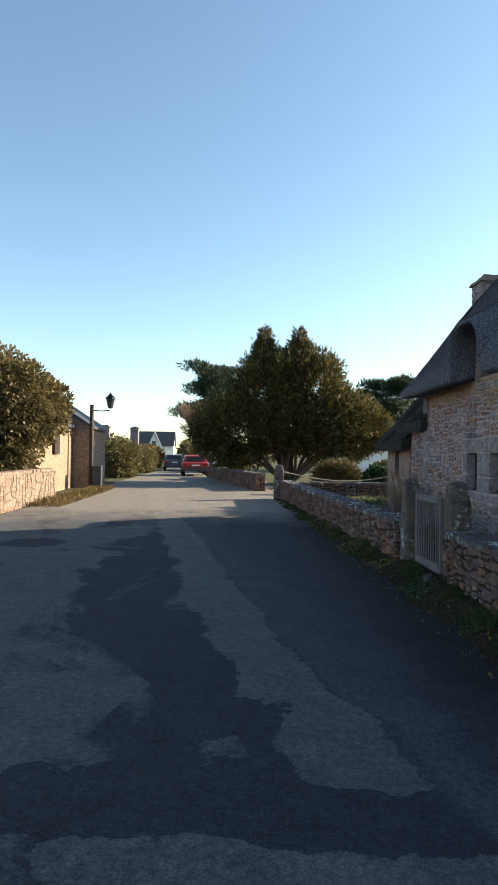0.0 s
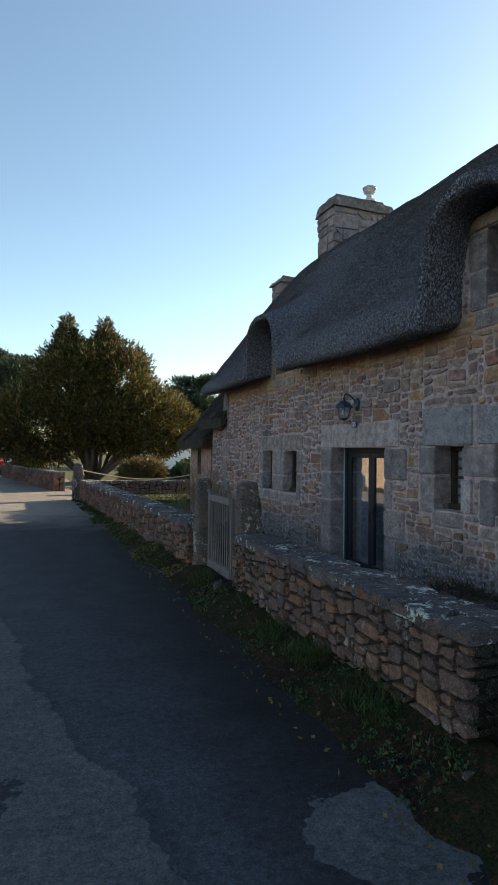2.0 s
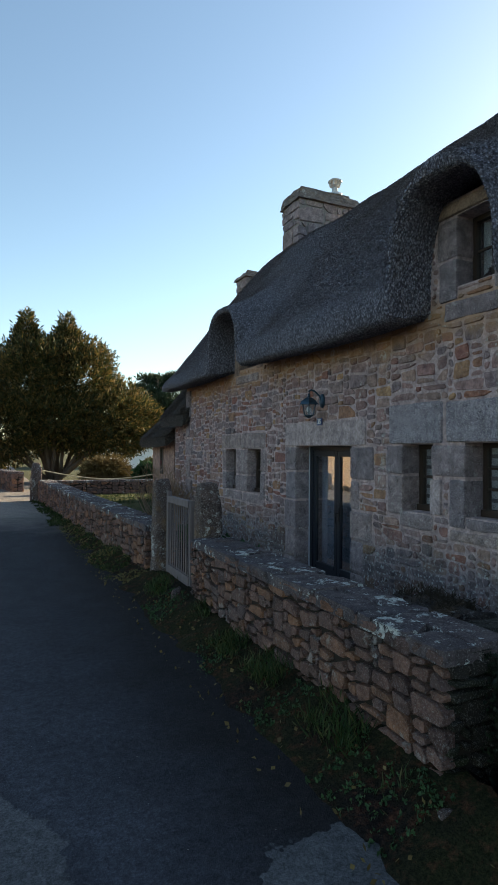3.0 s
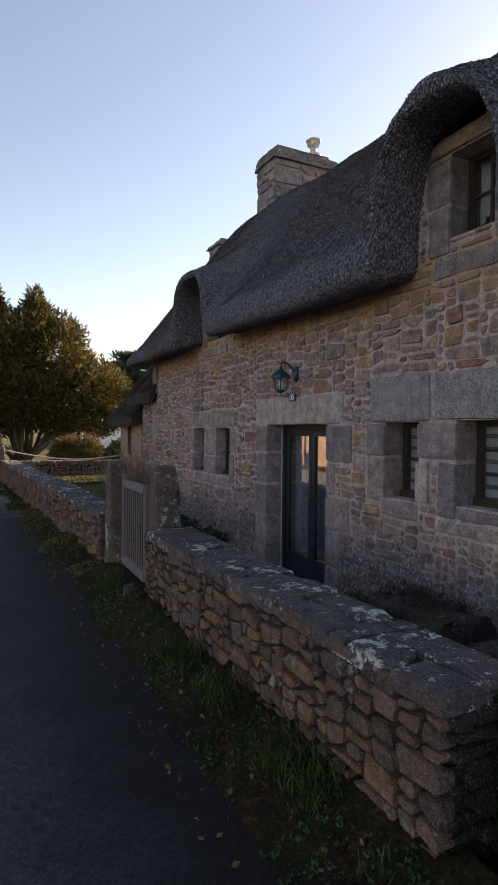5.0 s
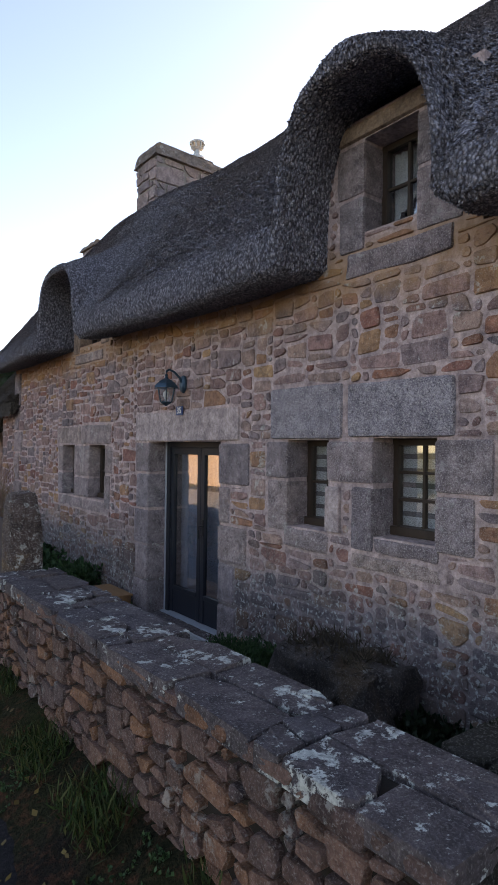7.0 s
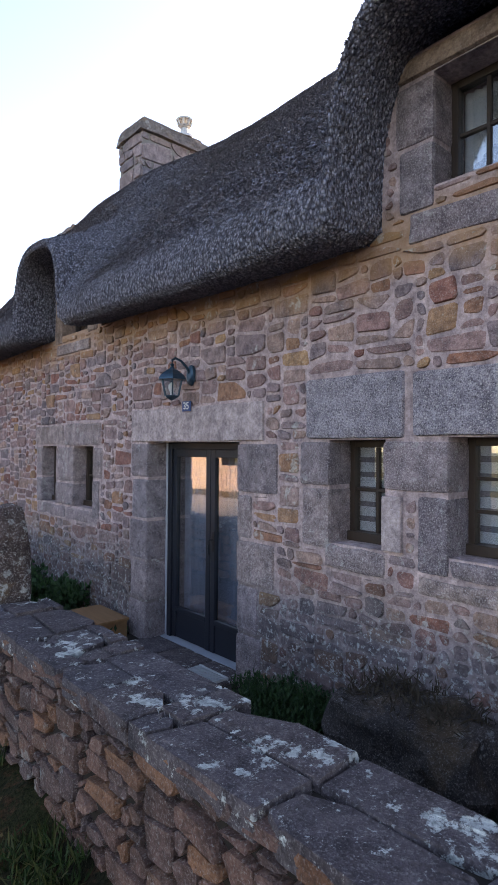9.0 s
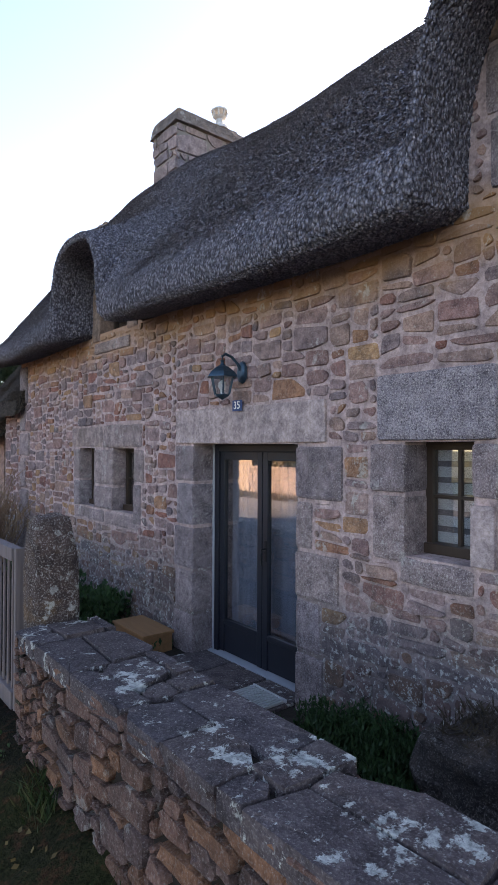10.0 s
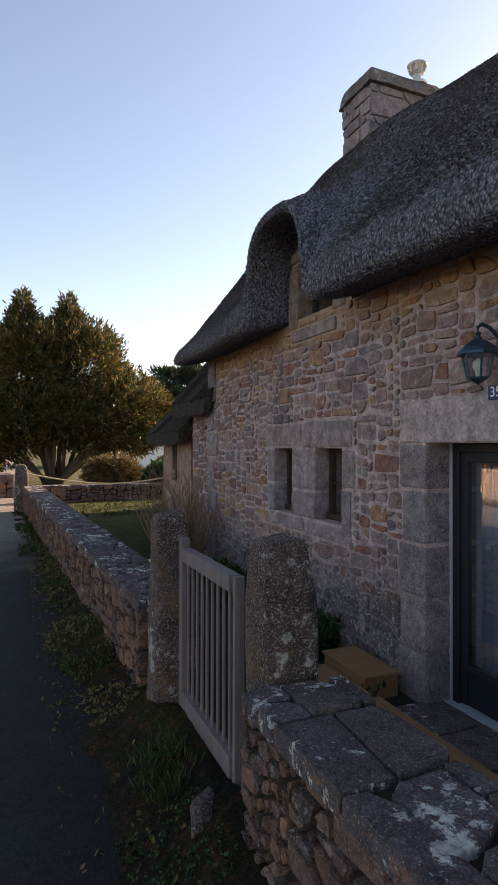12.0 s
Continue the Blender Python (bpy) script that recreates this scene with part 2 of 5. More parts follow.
def thatch_material(name, tones):
    k = Mat(name, 0.9, spec=0.2)
    fib = k.noise(70, 4, 0.75, (1, 1, 0.3))
    clump = k.noise(24, 4, 0.75, (1, 1, 0.6))
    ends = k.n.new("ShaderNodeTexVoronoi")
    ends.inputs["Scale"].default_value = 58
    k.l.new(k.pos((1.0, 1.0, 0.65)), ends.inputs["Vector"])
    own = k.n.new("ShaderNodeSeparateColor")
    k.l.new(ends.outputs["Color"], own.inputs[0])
    tone = k.math('ADD', k.math('MULTIPLY', k.rand(), 0.25), k.math('ADD', k.math('MULTIPLY', own.outputs[0], 0.4), k.math('ADD', k.math('MULTIPLY', clump, 0.25), k.math('MULTIPLY', fib, 0.2))))
    c = k.ramp(tone, list(zip((0.15, 0.42, 0.65, 0.9), tones)))
    # darker rims between reed ends: the gaps' shade painted into the colour
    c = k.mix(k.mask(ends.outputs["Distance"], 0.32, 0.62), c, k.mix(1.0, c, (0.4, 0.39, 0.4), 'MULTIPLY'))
    c = k.mix(k.math('MULTIPLY', k.mask(k.noise(1.6, 4), 0.5, 0.7), 0.25), c, (0.09, 0.075, 0.062))
    k.color(c)
    k.bump(k.math('SUBTRACT', k.math('ADD', k.math('MULTIPLY', fib, 0.4), k.math('MULTIPLY', clump, 0.7)), k.math('MULTIPLY', ends.outputs["Distance"], 1.3)), 1.0, 0.03)
    return k.m


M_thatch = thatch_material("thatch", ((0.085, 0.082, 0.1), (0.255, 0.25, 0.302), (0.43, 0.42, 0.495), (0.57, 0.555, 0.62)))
M_old_thatch = thatch_material("old_brown_thatch", ((0.03, 0.025, 0.02), (0.07, 0.058, 0.05), (0.12, 0.10, 0.088), (0.19, 0.16, 0.14)))


def asphalt_material():
    k = Mat("asphalt", 0.82, spec=0.15)
    g = k.n.new("ShaderNodeNewGeometry")
    sep = k.n.new("ShaderNodeSeparateXYZ")
    k.l.new(g.outputs["Position"], sep.inputs[0])
    # a pale worn strip runs slantwise down the lane; tar covers the side towards the wall
    across = k.math('ADD', sep.outputs[0], k.math('MULTIPLY', sep.outputs[1], 0.15))
    across = k.math('ADD', across, k.math('MULTIPLY', k.math('MINIMUM', k.math('ADD', sep.outputs[1], 3.0), 0.0), 0.1))
    across = k.math('ADD', across, k.math('MULTIPLY', k.math('SUBTRACT', k.noise(1.6, 6, 0.66), 0.5), 0.5))
    strip = k.ramp(k.mask(across, -10.0, -1.0), [(0.0, (0.55, 0.55, 0.55)), (0.40, (0.52, 0.52, 0.52)), (0.46, (0.44, 0.44, 0.44)), (0.552, (0.40, 0.40, 0.40)), (0.568, (0.80, 0.80, 0.80)), (0.622, (0.80, 0.80, 0.80)), (0.634, (0.2, 0.2, 0.2)), (1.0, (0.26, 0.26, 0.26))])
    w = k.math('ADD', k.math('MULTIPLY', k.noise(0.55, 6, 0.62, (1.0, 0.6, 1.0), 0.8), 0.9), k.math('MULTIPLY', k.math('SUBTRACT', strip, 0.5), 0.9))
    w = k.math('ADD', w, k.math('MULTIPLY', k.math('SUBTRACT', k.noise(14, 4, 0.7), 0.5), 0.12))

    def blot(x, y, radius, sign):
        """A rounded repair of its own: paler or darker."""
        d = k.n.new("ShaderNodeVectorMath")
        d.operation = 'DISTANCE'
        k.l.new(g.outputs["Position"], d.inputs[0])
        d.inputs[1].default_value = (x, y, 0)
        wob = k.math('ADD', d.outputs["Value"], k.math('MULTIPLY', k.math('SUBTRACT', k.noise(2.6, 4, 0.6), 0.5), 0.7))
        return k.math('MULTIPLY', k.mask(wob, radius + 0.05, radius - 0.05), sign)

    for x, y, radius, sign in BLOTS:
        w = k.math('ADD', w, blot(x, y, radius, sign))
    tone = k.ramp(k.mask(w, 0.40, 0.46), [(0.0, (0.042, 0.042, 0.05)), (1.0, (0.115, 0.113, 0.112))])
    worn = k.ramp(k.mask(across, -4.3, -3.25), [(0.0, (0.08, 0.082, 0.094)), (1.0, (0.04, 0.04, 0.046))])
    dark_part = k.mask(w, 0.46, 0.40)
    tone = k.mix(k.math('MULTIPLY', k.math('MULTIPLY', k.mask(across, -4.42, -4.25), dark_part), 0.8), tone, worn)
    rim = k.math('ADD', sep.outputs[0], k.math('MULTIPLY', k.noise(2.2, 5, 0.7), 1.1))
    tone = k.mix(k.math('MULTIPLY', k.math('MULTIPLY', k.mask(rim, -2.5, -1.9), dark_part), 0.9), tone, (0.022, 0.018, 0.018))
    # further down the lane the sun's pale warmth is mixed into the asphalt colour
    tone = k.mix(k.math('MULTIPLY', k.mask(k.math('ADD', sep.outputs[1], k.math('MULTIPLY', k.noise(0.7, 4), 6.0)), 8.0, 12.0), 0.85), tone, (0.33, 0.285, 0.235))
    tone = k.mix(k.mask(k.noise(3.0, 5, 0.7), 0.3, 0.75), k.mix(1.0, tone, (0.6, 0.6, 0.62), 'MULTIPLY'), tone)
    mid, agg = k.noise(22, 5, 0.75), k.noise(75, 3, 0.8)
    tone = k.mix(k.mask(mid, 0.35, 0.65), k.mix(1.0, tone, (0.62, 0.62, 0.64), 'MULTIPLY'), k.mix(1.0, tone, (1.3, 1.3, 1.32), 'MULTIPLY'))
    tone = k.mix(k.mask(agg, 0.35, 0.62), k.mix(1.0, tone, (0.6, 0.6, 0.62), 'MULTIPLY'), k.mix(1.0, tone, (1.3, 1.3, 1.32), 'MULTIPLY'))
    tone = k.mix(k.math('MULTIPLY', k.mask(agg, 0.64, 0.72), 0.3), tone, (0.2, 0.195, 0.19))
    tone = k.mix(k.math('MULTIPLY', k.mask(k.voronoi(9.0), 0.035, 0.02), 0.6), tone, (0.35, 0.33, 0.30))
    k.color(tone)
    k.bump(k.math('ADD', agg, k.math('MULTIPLY', mid, 0.8)), 0.8, 0.015)
    return k.m


BLOTS = ((-2.4, -5.3, 0.38, 0.6), (-7.7, 2.4, 0.5, -0.4), (-5.6, 0.6, 0.6, -0.4), (-7.2, -1.0, 1.1, 0.35), (-6.8, 3.5, 0.9, 0.4), (-6.6, 0.8, 0.8, 0.3),
         (-5.31, -5.29, 0.25, -0.4), (-5.0, -5.34, 0.28, -0.4), (-4.67, -5.31, 0.3, -0.45), (-4.33, -5.35, 0.3, -0.45), (-4.0, -5.43, 0.3, -0.45), (-3.68, -5.49, 0.28, -0.45), (-3.43, -5.56, 0.25, -0.4), (-4.26, -4.52, 0.28, -0.4), (-4.5, -3.72, 0.25, -0.35), (-5.31, -2.59, 0.35, -0.35), (-4.84, -2.46, 0.35, -0.35), (-5.46, -4.39, 0.3, 0.35), (-5.29, -4.01, 0.3, 0.35), (-4.88, -5.72, 0.22, 0.4), (-4.43, -5.8, 0.2, 0.4), (-4.0, -5.86, 0.2, 0.4))
M_asphalt = asphalt_material()


def ground_material(name, a, b, c):
    k = Mat(name, 0.97, spec=0.1)
    n = k.noise(1.3, 5, 0.65)
    col = k.mix(k.mask(n, 0.35, 0.65), a, b)
    col = k.mix(k.mask(k.noise(14, 5, 0.7), 0.5, 0.75), col, c)
    k.color(col)
    grit = k.noise(55, 4, 0.8)
    col = k.mix(k.mask(grit, 0.35, 0.65), k.mix(1.0, col, (0.4, 0.4, 0.4), 'MULTIPLY'), k.mix(1.0, col, (1.5, 1.5, 1.5), 'MULTIPLY'))
    k.color(col)
    k.bump(k.math('ADD', grit, k.noise(16, 4, 0.7)), 1.0, 0.04)
    return k.m


M_verge = ground_material("verge_earth", (0.022, 0.016, 0.014), (0.032, 0.034, 0.013), (0.12, 0.048, 0.028))
M_lawn = ground_material("lawn_turf", (0.045, 0.055, 0.02), (0.08, 0.08, 0.03), (0.13, 0.115, 0.05))
M_far_ground = ground_material("far_ground", (0.07, 0.075, 0.04), (0.10, 0.09, 0.05), (0.12, 0.10, 0.06))


def glass_material(name, tint=(0.9, 0.93, 0.95), base=0.14):
    k = Mat(name)
    t, g, f = k.n.new("ShaderNodeBsdfTransparent"), k.n.new("ShaderNodeBsdfGlossy"), k.n.new("ShaderNodeLayerWeight")
    t.inputs[0].default_value = (*tint, 1)
    g.inputs["Roughness"].default_value = 0.01
    f.inputs[0].default_value = 0.5
    gloss = k.math('ADD', k.math('MULTIPLY', k.math('POWER', f.outputs["Facing"], 4.0), 0.9), base)
    ms = k.n.new("ShaderNodeMixShader")
    k.l.new(gloss, ms.inputs[0])
    k.l.new(t.outputs[0], ms.inputs[1])
    k.l.new(g.outputs[0], ms.inputs[2])
    k.l.new(ms.outputs[0], k.n["Material Output"].inputs[0])
    return k.m


M_glass = glass_material("window_glass", base=0.26)


# ---- mesh helpers ----
def mesh_part(name, verts, faces, mat, parent=None, label="", smooth=False):
    me = bpy.data.meshes.new(name)
    me.from_pydata([tuple(v) for v in verts], [], faces)
    me.materials.append(mat)
    if smooth:
        me.polygons.foreach_set("use_smooth", [True] * len(me.polygons))
    me.update()
    ob = new(name, me)
    if parent is not None:
        ob.parent = parent
    if label:
        tagged(ob, label)
    return ob


def part(name, bm, mat, parent=None, label="", smooth=False):
    """Links a bmesh as one mesh object under a thing or a part."""
    bmesh.ops.recalc_face_normals(bm, faces=bm.faces[:])
    me = bpy.data.meshes.new(name)
    bm.to_mesh(me)
    bm.free()
    me.materials.append(mat)
    if smooth:
        me.polygons.foreach_set("use_smooth", [True] * len(me.polygons))
    ob = new(name, me)
    if parent is not None:
        ob.parent = parent
    if label:
        tagged(ob, label)
    return ob


def thing(name, label, category, group="", kind="", at=(0, 0, 0)):
    ob = new(name)
    ob.location = at
    bpy.context.view_layer.update()
    return tagged(ob, label, category, group, kind)


def under(ob, parent):
    """Parents ob, whose mesh is in world places, to a thing that stands elsewhere."""
    ob.parent = parent
    ob.matrix_parent_inverse = Matrix.Translation(parent.location).inverted()
    return ob


def box_bm(lo, hi, bevel=0.0, rough=0.0, cuts=0, seed=0):
    bm = bmesh.new()
    bmesh.ops.create_cube(bm, size=1.0)
    lo, hi = Vector(lo), Vector(hi)
    for v in bm.verts:
        v.co = Vector([lo[i] + (v.co[i] + 0.5) * (hi[i] - lo[i]) for i in range(3)])
    if bevel:
        bmesh.ops.bevel(bm, geom=bm.edges[:], offset=bevel, segments=2, affect='EDGES', profile=0.6)
    if cuts:
        bmesh.ops.subdivide_edges(bm, edges=bm.edges[:], cuts=cuts, use_grid_fill=True)
    if rough:
        for v in bm.verts:
            v.co += rough * noise.noise_vector(v.co * 6 + Vector((seed, seed * 2.3, 0)))
    return bm


def tube_bm(points, radius, sides=8, closed_ends=True):
    """A tube along points; radius a number or one for each point."""
    bm = bmesh.new()
    rings = []
    pts = [Vector(p) for p in points]
    for i, p in enumerate(pts):
        d = (pts[min(i + 1, len(pts) - 1)] - pts[max(i - 1, 0)]).normalized()
        a = d.cross(Vector((0, 0, 1)) if abs(d.z) < 0.9 else Vector((1, 0, 0))).normalized()
        b = d.cross(a)
        r = radius[i] if isinstance(radius, (list, tuple)) else radius
        rings.append([bm.verts.new(p + r * (math.cos(2 * math.pi * k / sides) * a + math.sin(2 * math.pi * k / sides) * b)) for k in range(sides)])
    for q, s in zip(rings, rings[1:]):
        for k in range(sides):
            bm.faces.new((q[k], q[(k + 1) % sides], s[(k + 1) % sides], s[k]))
    if closed_ends:
        bm.faces.new(rings[0]), bm.faces.new(rings[-1])
    return bm


def lathe_bm(profile, centre, sides=12):
    """A turned shape from (radius, z) pairs."""
    bm = bmesh.new()
    rings = [[bm.verts.new((centre[0] + r * math.cos(2 * math.pi * k / sides), centre[1] + r * math.sin(2 * math.pi * k / sides), centre[2] + z))
              for k in range(sides)] for r, z in profile]
    for q, s in zip(rings, rings[1:]):
        for k in range(sides):
            bm.faces.new((q[k], q[(k + 1) % sides], s[(k + 1) % sides], s[k]))
    bm.faces.new(rings[0]), bm.faces.new(rings[-1])
    return bm


rng = random.Random(7)


# ---- stones ----
def cut(poly, nu, nv, d):
    """The part of a convex outline where nu * u + nv * v <= d."""
    out = []
    for k, p in enumerate(poly):
        q = poly[k - 1]
        a, b = nu * q[0] + nv * q[1] - d, nu * p[0] + nv * p[1] - d
        if (a <= 0) != (b <= 0):
            t = a / (a - b)
            out.append((q[0] + (p[0] - q[0]) * t, q[1] + (p[1] - q[1]) * t))
        if b <= 0:
            out.append(p)
    return out


def area_of(poly):
    return 0.5 * abs(sum(poly[k - 1][0] * p[1] - p[0] * poly[k - 1][1] for k, p in enumerate(poly)))


def rubble_cells(width, height, size, seed, tall=0.55, big=0.08, holes=(), loose=0.16):
    """Rough courses of uneven stones fitted to each other: outlines (u, v); holes (u0, v0, u1, v1) stay free."""
    r = random.Random(seed)
    cell = size / 5
    nu, nv = int(width / cell + 0.5), int(height / cell + 0.5)
    taken = np.zeros((nv, nu), bool)
    for u0, v0, u1, v1 in holes:
        taken[max(0, int(v0 / cell + 0.6)):max(0, int(v1 / cell + 0.4)), max(0, int(u0 / cell + 0.6)):max(0, int(u1 / cell + 0.4))] = True

    def slip(i, j):
        """Where a corner of the rough grid lies, pushed about; the rim stays straight."""
        u, v = i * width / nu, j * height / nv
        n = noise.noise_vector(Vector((u / size * 1.1, v / size * 1.1 / tall, seed * 3.7)))
        m = noise.noise_vector(Vector((u / size * 3.1, v / size * 3.1, seed * 1.3)))
        return (u + (n.x + 0.5 * m.x) * loose * size * (0 < i < nu), v + (n.y + 0.6 * m.y) * loose * size * (0 < j < nv))

    out = []
    for v in range(nv):
        u = 0
        while u < nu:
            if taken[v, u]:
                u += 1
                continue
            w = max(2, round(5 * r.choice((0.5, 0.7, 0.9, 1.0, 1.1, 1.4, 1.8))))
            h = max(2, round(5 * tall * r.choice((0.6, 0.8, 1.0, 1.1, 1.3, 1.6))))
            if r.random() < big:
                w, h = 9, max(3, round(5 * tall * 1.8))
            run = 0
            while run < w and u + run < nu and not taken[v, u + run]:
                run += 1
            if u + run < nu and not taken[v, u + run] and u + run + 1 < nu and taken[v, u + run + 1]:
                run += 1
            w = run
            h = min(h, max(2, int(w * 0.9)))
            while h > 1 and (v + h > nv or taken[v:v + h, u:u + w].any()):
                h -= 1
            taken[v:v + h, u:u + w] = True
            if size < 0.3 and ((h == 1 and w < 4) or w == 1):
                u += w
                continue
            poly = [slip(u, v), slip(u + w, v), slip(u + w, v + h), slip(u, v + h)]
            # a corner or two knocked off
            for k in r.sample(range(4), r.choice((0, 1, 1, 2))):
                sx, sz = (1 if k in (1, 2) else -1), (1 if k > 1 else -1)
                x, z = slip(u + (w if sx > 0 else 0), v + (h if sz > 0 else 0))
                a, b = r.uniform(0.12, 0.45) * w * cell, r.uniform(0.15, 0.55) * h * cell
                poly = cut(poly, sx / a, sz / b, sx / a * x + sz / b * z - 1)
            for u0, v0, u1, v1 in holes:
                if len(poly) < 3 or max(p[0] for p in poly) <= u0 or min(p[0] for p in poly) >= u1 or max(p[1] for p in poly) <= v0 or min(p[1] for p in poly) >= v1:
                    continue
                poly = max((cut(poly, 1, 0, u0), cut(poly, -1, 0, -u1), cut(poly, 0, 1, v0), cut(poly, 0, -1, -v1)), key=lambda q: area_of(q) if len(q) > 2 else 0)
            if len(poly) > 2 and area_of(poly) > (0.22 * size) ** 2:
                out.append(poly)
            u += w
    return out


def stone_from(poly, depth, joint, r, lean=0.25, dome=0.15, face=0.93):
    """A stone with the given outline less its joints, face towards -x: back, arris and face rings round a raised middle."""
    n = len(poly)
    cu, cv = sum(p[0] for p in poly) / n, sum(p[1] for p in poly) / n
    inner = poly
    for k in range(n):
        (au, av), (bu, bv) = poly[k - 1], poly[k]
        nu, nv = bv - av, au - bu
        ln = math.hypot(nu, nv)
        if ln < 1e-4:
            continue
        nu, nv = nu / ln, nv / ln
        if nu * (cu - au) + nv * (cv - av) > 0:
            nu, nv = -nu, -nv
        inner = cut(inner, nu, nv, nu * au + nv * av - joint * r.uniform(0.25, 0.85))
        if len(inner) < 3:
            return None
    ring, m = [], len(inner)
    for k, p in enumerate(inner):
        for q in (inner[k - 1], inner[(k + 1) % m]):
            ln = math.hypot(q[0] - p[0], q[1] - p[1])
            f = min(0.4, joint * r.uniform(0.4, 1.2) / max(ln, 1e-4))
            ring.append((p[0] + (q[0] - p[0]) * f, p[1] + (q[1] - p[1]) * f))
    n = len(ring)
    cu, cv = sum(p[0] for p in ring) / n, sum(p[1] for p in ring) / n
    span = max(max(p[0] for p in ring) - min(p[0] for p in ring), 0.02)
    lu, lv = r.uniform(-lean, lean), r.uniform(-lean, lean)
    wob = [r.uniform(0.95, 1.02) for _ in ring]
    verts, faces = [], []
    for x, shrink in ((0.02, 1.0), (-depth * 0.7, 1.0), (-depth, face)):
        for (u, v), w in zip(ring, wob):
            tip = depth * ((u - cu) * lu + (v - cv) * lv) / span if x < 0 else 0
            verts.append((x + tip + (r.uniform(-0.12, 0.12) * depth if x < 0 else 0), (u - cu) * shrink * w, (v - cv) * shrink * w))
    turn = sum(ring[k - 1][0] * p[1] - p[0] * ring[k - 1][1] for k, p in enumerate(ring)) > 0
    for g in (0, n):
        for k in range(n):
            a, b = g + k, g + (k + 1) % n
            faces.append((a, a + n, b + n, b) if turn else (a, b, b + n, a + n))
    verts.append((-depth * (1.0 + r.uniform(-0.5, 1) * dome), r.uniform(-0.1, 0.1) * span, 0))
    for k in range(n):
        a, b = 2 * n + k, 2 * n + (k + 1) % n
        faces.append((b, a, 3 * n) if turn else (a, b, 3 * n))
    return (cu, cv), verts, faces


def lay_rubble(parent, cells, place, mat, depth, joint, near, seed, rest_name="rubble", limit=300, vary=(0.6, 1.3), lean=0.25, dome=0.15, face=0.93):
    """Stones as parts where near(u, v) holds, the others joined as one part. place: the pose of the face (u along local y, v along z, out towards -x)."""
    r = random.Random(seed)
    jv, jf, count = [], [], 0
    for poly in cells:
        made = stone_from(poly, depth * r.uniform(*vary), joint, r, lean, dome, face)
        if made is None:
            continue
        (cu, cv), v, f = made
        m = place @ Matrix.Translation((0, cu, cv))
        if near(cu, cv) and count < limit:
            count += 1
            mesh_part("stone", v, f, mat, parent).matrix_local = m
        else:
            base = len(jv)
            jv += [m @ Vector(p) for p in v]
            jf += [tuple(base + k for k in q) for q in f]
    if jv:
        tagged(mesh_part(rest_name, jv, jf, mat, parent), kind="stuff")


def wall_with_holes(name, ys, zs, holes, x0, x1, mat, parent=None):
    """A wall between x0 and x1 with openings (y0, z0, y1, z1) right through it."""
    yb = sorted({ys[0], ys[1], *[v for h in holes for v in (h[0], h[2])]})
    zb = sorted({zs[0], zs[1], *[v for h in holes for v in (h[1], h[3])]})

    def solid(i, j):
        if not (0 <= i < len(yb) - 1 and 0 <= j < len(zb) - 1):
            return False
        y, z = (yb[i] + yb[i + 1]) / 2, (zb[j] + zb[j + 1]) / 2
        return not any(h[0] < y < h[2] and h[1] < z < h[3] for h in holes)

    bm = bmesh.new()

    def quad(*p):
        bm.faces.new([bm.verts.new(q) for q in p])

    for i in range(len(yb) - 1):
        for j in range(len(zb) - 1):
            if not solid(i, j):
                continue
            a, b, c, d = yb[i], yb[i + 1], zb[j], zb[j + 1]
            quad((x0, a, c), (x0, a, d), (x0, b, d), (x0, b, c))
            quad((x1, a, c), (x1, b, c), (x1, b, d), (x1, a, d))
            if not solid(i - 1, j):
                quad((x0, a, c), (x1, a, c), (x1, a, d), (x0, a, d))
            if not solid(i + 1, j):
                quad((x0, b, c), (x0, b, d), (x1, b, d), (x1, b, c))
            if not solid(i, j - 1):
                quad((x0, a, c), (x0, b, c), (x1, b, c), (x1, a, c))
            if not solid(i, j + 1):
                quad((x0, a, d), (x1, a, d), (x1, b, d), (x0, b, d))
    bmesh.ops.remove_doubles(bm, verts=bm.verts[:], dist=0.0005)
    return part(name, bm, mat, parent)


# ---- ground ----
def grid_sheet(name, x0, x1, y0, y1, step, height, mat, label, category, kind="structure"):
    nx, ny = max(2, int((x1 - x0) / step) + 1), max(2, int((y1 - y0) / step) + 1)
    v = [(x0 + (x1 - x0) * i / (nx - 1), y0 + (y1 - y0) * j / (ny - 1)) for j in range(ny) for i in range(nx)]
    f = [(j * nx + i, j * nx + i + 1, (j + 1) * nx + i + 1, (j + 1) * nx + i) for j in range(ny - 1) for i in range(nx - 1)]
    ob = mesh_part(name, [(x, y, height(x, y)) for x, y in v], f, mat, smooth=True)
    return tagged(ob, label, category, kind=kind)


WALL_X = -1.86          # road face of the low wall
YARD = (WALL_X + 0.25, 0.3, -5.0, 5.2)


def ground_sheet():
    """One sheet to the horizon, open where the sunken front yard lies."""
    xs, ys = (-400, YARD[0], YARD[1], 400), (-400, YARD[2], YARD[3], 400)
    v = [(x, y, -0.02) for y in ys for x in xs]
    f = [(j * 4 + i, j * 4 + i + 1, j * 4 + i + 5, j * 4 + i + 4) for j in range(3) for i in range(3) if (i, j) != (1, 1)]
    tagged(mesh_part("ground", v, f, M_far_ground), "flat grassy and bare ground reaching the horizon", "ground", kind="structure")


ground_sheet()


